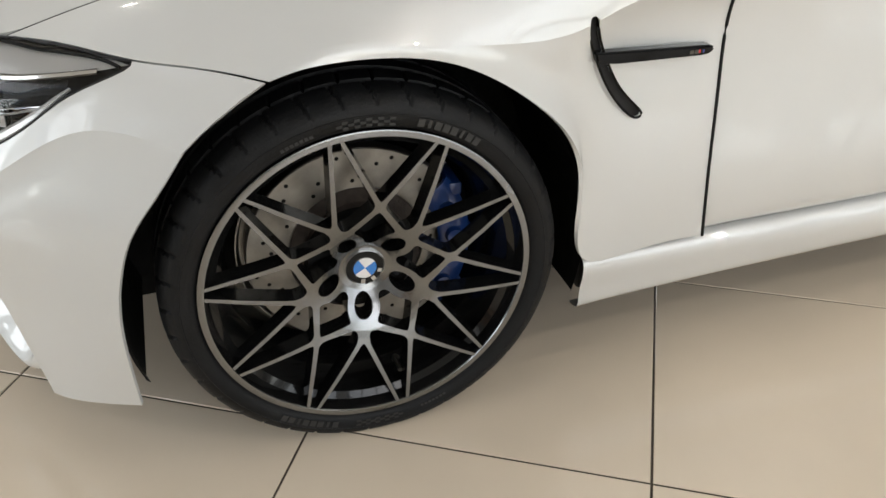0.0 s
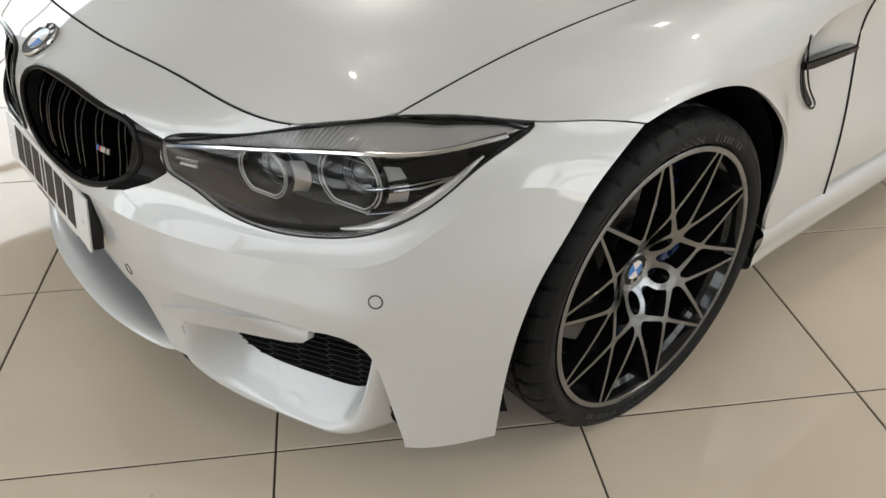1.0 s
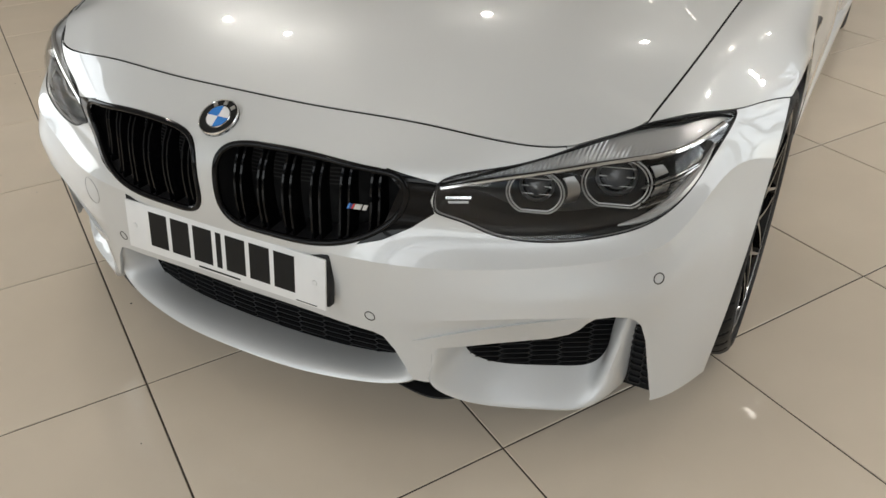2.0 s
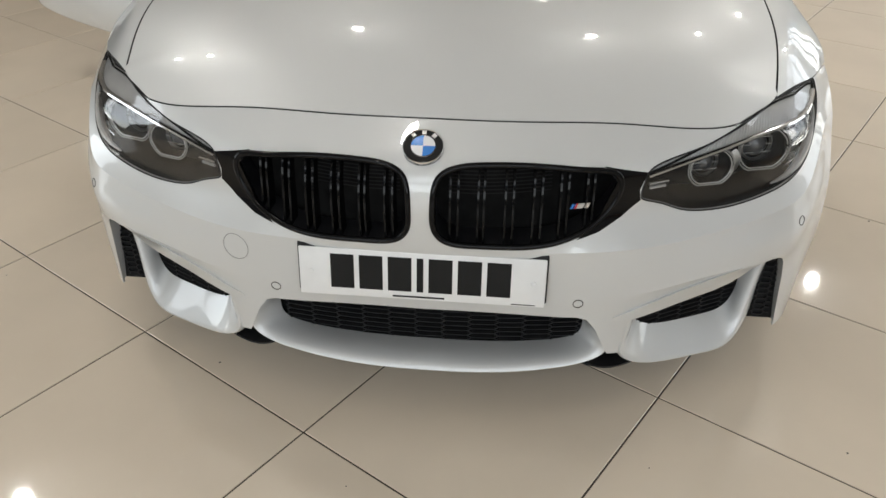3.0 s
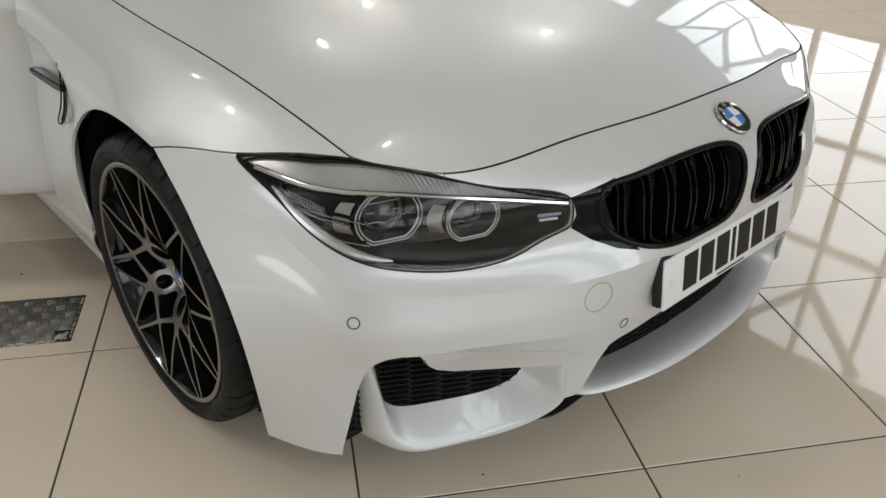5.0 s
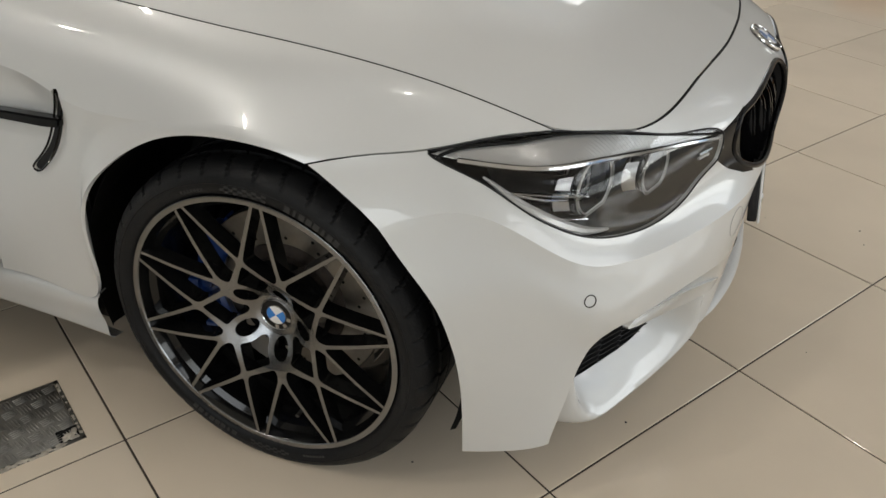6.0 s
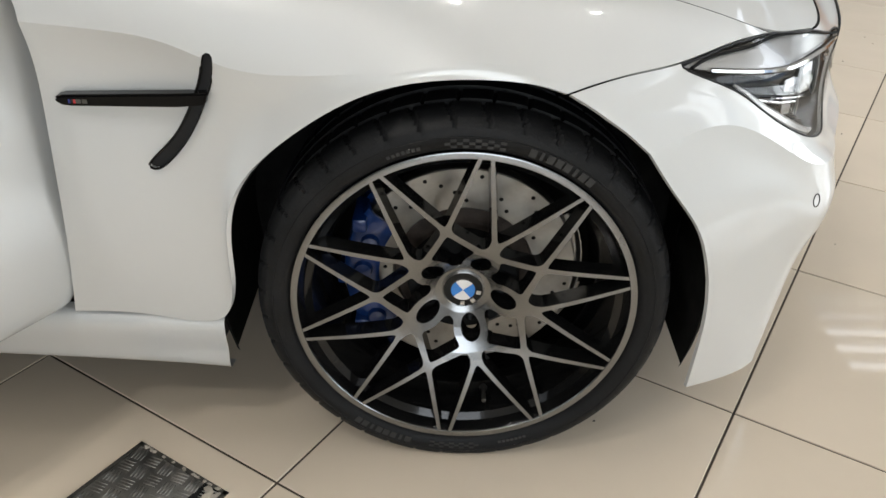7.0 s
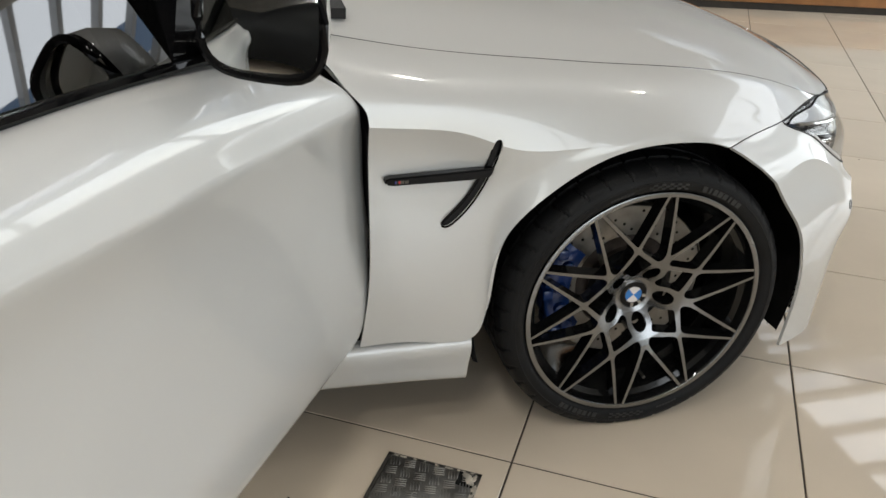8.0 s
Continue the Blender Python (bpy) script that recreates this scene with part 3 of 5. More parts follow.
winglet_line_c = [(.4445, -.745, .318), (.4450, -.7415, .258), (.443, -.745, .213), (.485, -.716, .162), (.55, -.678, .137), (.65, -.631, .131), (.722, -.590, .136), (.747, -.568, .172), (.758, -.553, .232), (.767, -.543, .297), (.775, -.543, .35), (.784, -.568, .399)]
winglet_line_d = [(.4485, -.744, .316), (.4495, -.7405, .258), (.450, -.738, .220), (.49, -.708, .172), (.552, -.672, .147), (.648, -.625, .141), (.715, -.586, .146), (.738, -.564, .18), (.75, -.55, .234), (.76, -.54, .297), (.768, -.540, .35), (.777, -.563, .396)]
winglet_line_e = [(.49, -.655, .316), (.478, -.655, .275), (.48, -.652, .245), (.51, -.635, .216), (.56, -.61, .203), (.65, -.56, .195), (.712, -.525, .202), (.733, -.512, .235), (.738, -.51, .275), (.742, -.51, .31), (.748, -.515, .35), (.755, -.53, .395)]
WINGLET = [winglet_line_a, winglet_line_b, winglet_line_c, winglet_line_d, winglet_line_e]
BROW = [(.744, .409), (.686, .404), (.583, .375), (.478, .346), (.414, .322), (.412, .314), (.44, .308), (.466, .310), (.51, .312), (.60, .319), (.65, .325), (.685, .339), (.705, .358), (.72, .383), (.735, .401)]
for s in (1, -1):
    patch("intake_brow", flip(BROW, s), PAINT, bumper, "raised white brow over a side intake", 0.010, 0.007)
lip_half = np.array([spline(row, 16) for row in np.stack([spline(l, 44) for l in LIP], 1)])
part("lower_lip", sheet(both(lip_half), thick=0.003), PAINT, bumper, "white lower lip below the centre intake")
winglet = np.array([spline(row, 16) for row in np.stack([spline(l, 60) for l in WINGLET], 1)])
for s in (1, -1):
    part("intake_surround", sheet(winglet, s, thick=0.003), PAINT, bumper, "white scooped surround of a side intake")


def honeycomb(name, x0, x1, z0, z1, line, parent, cell=0.125, row=0.0067, bar=0.0011, inside=None):
    """A black grid of long hexagons; line gives the depth y at each x."""
    bm = bmesh.new()

    def rod(a, b):
        if inside and not (inside(*a) and inside(*b)):
            return
        pa, pb = Vector((a[0], line(a[0]), a[1])), Vector((b[0], line(b[0]), b[1]))
        d = (pb - pa).normalized()
        n = Vector((d.z, 0, -d.x)) * bar
        if n.length < 1e-6:
            return
        dep = Vector((0, 0.016, 0))
        q = [pa - n, pb - n, pb + n, pa + n]
        f, k = [bm.verts.new(v) for v in q], [bm.verts.new(v + dep) for v in q]
        bm.faces.new(f)
        bm.faces.new((f[0], k[0], k[1], f[1]))
        bm.faces.new((f[2], k[2], k[3], f[3]))

    nz, nx = int((z1 - z0) / row) + 2, int((x1 - x0) / cell) + 3
    h = cell * 0.205
    for j in range(nz):
        z = z0 + j * row
        for i in range(-1, nx):
            x = x0 + i * cell + (cell / 2 if j % 2 else 0)
            rod((x - h, z), (x, z))
            rod((x, z), (x + h, z))
            rod((x + h, z), (x + cell / 2 - h, z + row))
            rod((x + h, z), (x + cell / 2 - h, z - row))
    bmesh.ops.recalc_face_normals(bm, faces=bm.faces)
    return part(name, bm, SATIN_BLACK, parent, "black honeycomb intake mesh")


honeycomb("intake_mesh", -.37, .37, .186, .335, lambda x: -.717 + .25 * x * x, bumper, inside=lambda x, z: abs(x) < .362 and .185 < z < .36)
part("intake_back", sheet(np.array([[(x, -.69 + .25 * x * x, z) for z in (.14, .37)] for x in np.linspace(-.42, .42, 16)])), LINER, bumper)
for s in (1, -1):
    honeycomb("intake_mesh", min(s * .46, s * .76), max(s * .46, s * .76), .192, .40, lambda x: -.665 + .56 * (abs(x) - .46), bumper, cell=0.108, row=0.0064, inside=lambda x, z: abs(x) > .465 and abs(x) < .765 and .185 < z < .405)
    part("intake_back", sheet(np.array([[(s * x, -.64 + .56 * (x - .46), z) for z in (.12, .42)] for x in np.linspace(.43, .78, 8)])), LINER, bumper)
    # black inside of the slot beside the wheel arch
    part("slot_back", sheet(np.array([[(s * .755, -.515, .165), (s * .755, -.515, .415)], [(s * .85, -.515, .165), (s * .85, -.515, .415)]])), LINER, bumper)
    edge = [on_nose(s * x, z, -.003)[0] for x, z in spline([(.806, .385), (.812, .36), (.820, .325), (.828, .262), (.841, .165)], 20)]
    part("slot_side", sheet(np.array([[tuple(p), (p.x, p.y + .012, p.z), (p.x, p.y + .045, p.z)] for p in edge])), PAINT, bumper)
    honeycomb("slot_mesh", min(s * .775, s * .86), max(s * .775, s * .86), .17, .41, lambda x: -.522, bumper, cell=0.05, row=0.008, bar=0.0013, inside=lambda x, z: .778 < abs(x) < .83 and .175 < z < .4)
part("undertray", sheet(np.array([[(x, y, .135) for y in (-.60, -.5, -.3, .4)] for x in np.linspace(-.52, .52, 8)]), thick=0.012), SATIN_BLACK, car, "flat black plastic undertray")
for s in (1, -1):
    skid = loft([[(s * .36, -.735, .165), (s * .40, -.72, .14), (s * .44, -.71, .135), (s * .50, -.69, .15)], [(s * .34, -.60, .15), (s * .40, -.60, .128), (s * .46, -.60, .125), (s * .52, -.60, .14)]], 6, 10)
    part("deflector", sheet(skid, thick=0.004), SATIN_BLACK, bumper, "black rubber air deflector")

# kidney grilles
for s in (1, -1):
    g = patch("grille", flip(CHEEK, s), GLOSS_BLACK, car, "black kidney grille with paired upright bars", 0.01)
    rim = [on_nose(s * x, z, -0.002)[0] for x, z in KIDNEY]
    part("grille_frame", tube(rim, 0.0065, True, 10, 1.0, (0, 1, 0)), GLOSS_BLACK, g, "gloss black frame")
    wall = np.array([[(p.x, p.y, p.z), (p.x * .995, p.y + .075, p.z)] for p in rim + rim[:1]])
    part("grille_well", sheet(wall), SATIN_BLACK, g)
    part("grille_back", sheet(np.array([[(s * x, -.735 + .55 * max(0, x - .1) ** 1.5, z) for z in (.50, .70)] for x in np.linspace(.0, .44, 14)])), LINER, g)
    ks = np.array(KIDNEY)
    for x in (.056, .072, .112, .128, .170, .186, .226, .242, .279, .294, .332, .346):
        near_x = ks[np.abs(ks[:, 0] - x) < .012]
        z0, z1 = near_x[:, 1].min() - .004, near_x[:, 1].max() + .004
        line = []
        for z in np.linspace(z0, z1, 9):
            p, n = on_nose(s * x, z)
            k = (z - z0) / (z1 - z0)
            line.append(((s * x, p.y + .012 + .016 * k * k, z), (s * (x - .002), p.y + .05, z)))
        part("slat", sheet(np.array(line), thick=0.0042), GLOSS_BLACK, g)
    for k in range(9):
        z = .60 + .0085 * k
        part("radiator_fin", sheet(np.array([[(s * x, -.742 + .55 * max(0, x - .1) ** 1.5, z + d) for d in (0, .003)] for x in np.linspace(.05, .26, 8)])), SATIN_BLACK, g)


def badge(name, m, r, parent):
    """A round badge with a black ring and blue and white quarters; m's z axis points out of it."""
    b = part(name, moved(lathe([(0, 0.004), (r * .93, 0.004), (r, 0.001), (r, -0.004)], 40), m @ pose(0, 0, 0, 0, -90, 0)), PLATE_BLACK, parent, "round badge with blue and white quarters")
    part("rim", moved(lathe([(r * .95, 0.004), (r * .975, 0.0054), (r * 1.0, 0.004), (r * 1.0, -0.003)], 40), m @ pose(0, 0, 0, 0, -90, 0)), CHROME, b)
    part("inner_rim", moved(lathe([(r * .60, 0.004), (r * .615, 0.0052), (r * .63, 0.004)], 40), m @ pose(0, 0, 0, 0, -90, 0)), CHROME, b)
    for k in range(4):
        bm = bmesh.new()
        c = bm.verts.new((0, 0, 0.0055))
        arc = [bm.verts.new((r * .59 * math.cos(t), r * .59 * math.sin(t), 0.0052)) for t in np.linspace(k * math.pi / 2, (k + 1) * math.pi / 2, 9)]
        for i in range(8):
            bm.faces.new((c, arc[i], arc[i + 1]))
        part("quarter", moved(bm, m), BADGE_BLUE if k % 2 else BADGE_WHITE, b)
    for t in (50, 90, 130):
        bm = box(-r * .10, r * .10, -r * .11, r * .11, 0.004, 0.0056)
        part("mark", moved(bm, m @ pose(0, 0, 0, 0, 0, t - 90) @ pose(0, r * .78, 0)), ALUMINIUM, b)
    return b


p, n = on_nose(0, .7015, 0.003)
badge("bonnet_badge", Matrix.Translation(p) @ n.to_track_quat("Z", "Y").to_matrix().to_4x4(), 0.041, bumper)


def model_badge(m, parent, size=1.0):
    """Three slanted colour stripes and two silver blocks."""
    x = 0.0
    for w, mat in ((.005, BADGE_BLUE), (.005, BADGE_NAVY), (.005, BADGE_RED), (.019, ALUMINIUM), (.011, ALUMINIUM)):
        bm = box(0, w * size * .82, -.006 * size, .006 * size, 0, .003)
        for v in bm.verts:
            v.co.x += v.co.y * 0.45
        part("model_mark", moved(bm, m @ pose(x, 0, 0)), mat, parent)
        x += w * size


p, n = on_nose(.298, .60, 0.0)
model_badge(Matrix.Translation(p + Vector((0, .004, 0))) @ pose(0, 0, 0, 84, 0, 14) @ Matrix.Scale(.85, 4), bpy.data.objects["grille"])

# headlamps
for s in (1, -1):
    centre = Vector((s * .66, -.52, .62))
    rim = [on_nose(s * x, z, -0.004)[0] for x, z in LAMP]
    deep = [(q + (centre - q) * 0.10 + Vector((-s * .022, .095, -.004))) for q in rim]
    bm = bmesh.new()
    a, b = [bm.verts.new(q) for q in rim], [bm.verts.new(q) for q in deep]
    k = len(a)
    for i in range(k):
        bm.faces.new((a[i], a[(i + 1) % k], b[(i + 1) % k], b[i]))
    edge = [bm.edges.get((b[i], b[(i + 1) % k])) for i in range(k)]
    bmesh.ops.triangle_fill(bm, edges=edge, use_beauty=True)
    lamp = part("headlamp", bm, LAMP_GREY, car, "swept-back clear headlamp with two light rings")
    lens = patch("lens", [(q[0] + (s * .65 - q[0]) * .006, q[1] + (.62 - q[1]) * .012) for q in flip(LAMP, s)], CLEAR, lamp, "clear plastic cover", 0.003)
    lens.visible_shadow = False
    part("edge_line", tube([on_nose(s * x, z, 0.0)[0] for x, z in LAMP], 0.0016, True, 6), SATIN_BLACK, lamp)

    def inside(x, z, d):
        q, _ = on_nose(s * x, z)
        return q + Vector((-s * .15 * d, d, 0))

    # bright line along the brow and ribbed strip above it
    brow = spline([(.452, .640), (.52, .652), (.60, .664), (.68, .675), (.76, .682), (.82, .687), (.856, .697)], 40)
    part("brow_strip", tube([inside(x, z, .007) for x, z in brow], 0.0075, False, 8, 0.6), CHROME, lamp, "bright chrome line")
    top = spline([(.452, .648), (.55, .674), (.65, .702), (.735, .718), (.80, .717), (.845, .711), (.864, .703)], 40)
    ribs = [[inside(*(np.array(b0) * (1 - w) + np.array(t0) * w), .014 + .0022 * (i % 2)) for w in np.linspace(0, .92, 5)] for i, (b0, t0) in enumerate(zip(spline(brow, 120), spline(top, 120)))]
    part("ribbed_strip", sheet(np.array([[tuple(q) for q in r] for r in ribs])), LAMP_SILVER, lamp, "ribbed silver strip")
    # black tube along the lamp's top, drawn as the shade of the gap
    part("lamp_gap_shade", tube([on_nose(s * x, z, -0.002)[0] for x, z in top], 0.0026, False, 6), LINER, lamp)
    for cx, cz, r, d in ((.724, .630, .053, .050), (.598, .620, .0445, .034)):
        c = inside(cx, cz, d)
        face = Matrix.Translation(c) @ look((0, 0, 0), (-s * .30, 1, -.08)).to_3x3().to_4x4()
        path = []
        for t in np.linspace(0, 2 * math.pi, 48, endpoint=False):
            q = Vector((math.cos(t), math.sin(t)))
            q.y = max(-.86, min(.90, q.y))
            if q.y <= -.86:
                q.x = max(-.62, min(.62, q.x))
            p = face @ Vector((q.x * r * 1.16, q.y * r, 0.006))
            skin = on_nose(p.x, p.z)[0]
            p.y = max(p.y, skin.y + .010)
            path.append(p)
        part("light_ring", tube(path, 0.0018, True, 8), LAMP_RING, lamp, "pale ring-shaped light guide")
        part("ring_inner", tube([c + (q - c) * .90 for q in path], 0.0014, True, 6), LAMP_SILVER, lamp)
        turn = face @ pose(0, 0, 0, 0, -90, 0)
        part("lens_collar", moved(lathe([(r * .60, -.030), (r * .64, -.022), (r * .70, -.024), (r * .74, -.032)], 32), turn), ALUMINIUM, lamp)
        for w in (-.30, .05, .38):
            part("cross_bar", tube([face @ Vector((x * r, w * r, -.020)) for x in (-.62, -.3, 0, .3, .62)], 0.0012, False, 6), LAMP_RING, lamp)
        part("reflector", moved(lathe([(r * 1.0, -.004), (r * .92, -.014), (r * .66, -.034), (r * .60, -.04)], 32), turn), LAMP_DARK, lamp)
        part("projector_lens", moved(lathe([(0, -.014), (r * .25, -.016), (r * .45, -.024), (r * .62, -.040)], 28), turn), LENS_GLASS, lamp, "glass projector lens")
        shield = [[face @ Vector((s * r * k * math.cos(t), r * 1.1 * math.sin(t), -.004 - .03 * (k - 1.3))) for k in (1.30, 1.5, 1.78)] for t in np.linspace(-.45, .62, 9)]
        part("shield", sheet(np.array([[tuple(q) for q in row] for row in shield]), thick=0.002), ALUMINIUM, lamp)
    for z0, z1, d in ((.640, .672, .022), (.600, .630, .024)):
        part("side_pocket", sheet(np.array([[tuple(inside(x, z0 + (z1 - z0) * k + .25 * (x - .79), d + .014 * math.sin(math.pi * k))) for k in np.linspace(0, 1, 7)] for x in np.linspace(.768, .842, 8)])), GLOSS_BLACK, lamp, "black pocket at the lamp's outer end")
        part("pocket_line", tube([inside(x, z0 - .003 + .25 * (x - .79), d - .003) for x in np.linspace(.766, .842, 6)], 0.0014, False, 6), CHROME, lamp)
    low = spline([(.74, .567), (.787, .581), (.82, .606), (.842, .640), (.853, .675)], 24)
    part("side_guide", tube([inside(x, z, .012) for x, z in low], [0.002 + 0.008 * math.sin(math.pi * i / 23) for i in range(24)], False, 8), LAMP_SILVER, lamp, "silver curved light guide")
    part("marker", tube([inside(.795, .632, .02), inside(.82, .638, .016), inside(.845, .650, .012)], 0.0022, False, 6), CHROME, lamp)
    part("turn_signal", tube([inside(.458, .617, .012), inside(.50, .618, .012)], 0.004, False, 6), CHROME, lamp)
    part("turn_signal", tube([inside(.462, .607, .012), inside(.495, .608, .012)], 0.003, False, 6), LAMP_SILVER, lamp)
    floor_bm = [[inside(x, z, d) for d in (.012, .03, .055)] for x, z in spline([(.46, .590), (.52, .569), (.58, .555), (.65, .555), (.72, .566), (.78, .584)], 20)]
    part("lower_panel", sheet(np.array([[tuple(q) for q in row] for row in floor_bm])), LAMP_GREY, lamp)

# sensors, towing cover, number plate
def ring_on_nose(x, z, r, lift):
    """A circle that lies on the front skin."""
    p, n = on_nose(x, z)
    u = n.cross(Vector((0, 0, 1))).normalized()
    v = u.cross(n)
    out = []
    for t in np.linspace(0, 2 * math.pi, 36, endpoint=False):
        q, m, _, _ = nose_tree.find_nearest(p + r * (math.cos(t) * u + math.sin(t) * v))
        out.append(q + lift * n)
    return out


for x, z in ((.333, .367), (-.328, .364), (.825, .479), (-.826, .478)):
    part("parking_sensor", tube(ring_on_nose(x, z, .0105, .0003), 0.0011, True, 5), DARK_TRIM, bumper, "round white parking sensor with a dark ring")
part("towing_cover", tube(ring_on_nose(-.411, .455, .031, 0), 0.0009, True, 5), FRAME_GREY, bumper, "round white towing eye cover")

plate_at = pose(0, -.808, .4345, 90 - 8, 0, 0)
plate = part("number_plate", moved(box(-.26, .26, -.0555, .0555, 0, .006, .003), plate_at), PLATE_WHITE, car, "white number plate with black bars")
part("plate_holder", moved(box(-.264, .264, -.05, .066, -.02, -.0005, .004), plate_at), SATIN_BLACK, plate)
x = -.192
for w in (.05, .05, .05, .014, .05, .05, .05):
    part("bar", moved(box(x, x + w, -.036, .043, .006, .0066), plate_at), PLATE_BLACK, plate)
    x += w + .011
part("small_bar", moved(box(-.06, .05, -.050, -.046, .006, .0064), plate_at), PLATE_BLACK, plate)
part("small_bar", moved(box(.19, .24, -.0515, -.0495, .006, .0064), plate_at), PLATE_BLACK, plate)
for x in (-.235, .235):
    part("screw_cap", moved(lathe([(0, .003), (.005, .002), (.006, 0)], 12), plate_at @ pose(x, 0, .006, 0, -90, 0)), PLATE_WHITE, plate)

# ---- wheels ----


def face_x(r):
    """How far out the wheel's face lies at a radius: nearly flat by the rim, then a bowl down to the hub."""
    return float(np.interp(r, (.03, .045, .056, .066, .078, .09, .104, .118, .14, .17, .20, .27), (.0655, .0712, .079, .0865, .0945, .1010, .1072, .1118, .1165, .1205, .1235, .1275)))


def face_gap(x, y):
    """The distance from a place on the wheel's face to the metal's edge, below nought inside it. Nought degrees is a bolt hole, 36 a kite-shaped window."""
    def at(r, deg):
        return r * math.sin(radians(deg)), r * math.cos(radians(deg))

    def limb(p, q, wp, wq):
        dx, dy = q[0] - p[0], q[1] - p[1]
        k = max(0.0, min(1.0, ((x - p[0]) * dx + (y - p[1]) * dy) / (dx * dx + dy * dy)))
        return math.hypot(x - p[0] - k * dx, y - p[1] - k * dy) - (wp + (wq - wp) * k) / 2

    r = math.hypot(x, y)
    a = abs(math.degrees(math.atan2(x, y))) % 72
    a = 72 - a if a > 36 else a
    x, y = at(r, a)
    limbs = [
        limb(at(.268, 16.2), at(.114, 0), .0060, .0086),
        limb(at(.268, 19.8), at(.140, 36), .0060, .0086),
        limb(at(.094, 4), at(.140, 36), .0125, .0090),
        limb(at(.080, 0), at(.116, 0), .036, .0140),
        math.hypot(x - at(.066, 0)[0], y - at(.066, 0)[1]) - .0285,
        r - .053,
    ]
    d = limbs[0]
    for e in limbs[1:]:
        h = max(0.0, .013 - abs(d - e)) / .013
        d = min(d, e) - h * h * .013 / 4
    bolt = at(.0665, 0)
    hole = (math.hypot((x - bolt[0]) / .0162, (y - bolt[1]) / .0205) - 1) * .0178
    return max(d, -hole, .030 - r)


def face_piece(r0, r1, nr, a0, a1, na, depth):
    """The metal of the face between two radii and two angles: a bright front and black flanks that run back from it."""
    rs, ts = np.linspace(r0, r1, nr + 1), np.radians(np.linspace(a0, a1, na + 1))
    gap = [[face_gap(r * math.sin(t), r * math.cos(t)) for t in ts] for r in rs]
    bm = bmesh.new()
    front, back = {}, {}

    def corner(key, r, t):
        if key not in front:
            front[key] = bm.verts.new((face_x(r), r * math.sin(t), r * math.cos(t)))
        return front[key]

    def cross(i, j, k, l):
        key = tuple(sorted(((i, j), (k, l))))
        (i, j), (k, l) = key
        w = gap[i][j] / (gap[i][j] - gap[k][l])
        return key, rs[i] + (rs[k] - rs[i]) * w, ts[j] + (ts[l] - ts[j]) * w

    def rear(key, r, t):
        if key not in back:
            x, y, e = r * math.sin(t), r * math.cos(t), 1e-4
            g = Vector((face_gap(x + e, y) - face_gap(x - e, y), face_gap(x, y + e) - face_gap(x, y - e)))
            g = g.normalized() * .003 if g.length > 1e-9 else g
            back[key] = bm.verts.new((face_x(r) - depth, x + g.x, y + g.y))
        return back[key]

    for i in range(nr):
        for j in range(na):
            loop, cut = [], []
            ring = ((i, j), (i + 1, j), (i + 1, j + 1), (i, j + 1))
            for p, q in zip(ring, ring[1:] + ring[:1]):
                inner, outer = gap[p[0]][p[1]] < 0, gap[q[0]][q[1]] < 0
                if inner:
                    loop.append(corner(p, rs[p[0]], ts[p[1]]))
                if inner != outer:
                    c = cross(*p, *q)
                    loop.append(corner(*c))
                    cut.append(c)
            if len(loop) > 2:
                bm.faces.new(loop)
            if len(cut) == 2:
                u, v = cut
                f = bm.faces.new((corner(*u), corner(*v), rear(*v), rear(*u)))
                f.material_index = 1
    for f in bm.faces:
        f.normal_update()
        if f.material_index == 0 and f.normal.x < 0:
            f.normal_flip()
        if f.material_index == 1:
            c = f.calc_center_median()
            e = 1e-4
            g = Vector((0, face_gap(c.y + e, c.z) - face_gap(c.y - e, c.z), face_gap(c.y, c.z + e) - face_gap(c.y, c.z - e)))
            if f.normal.dot(g) < 0:
                f.normal_flip()
    return bm


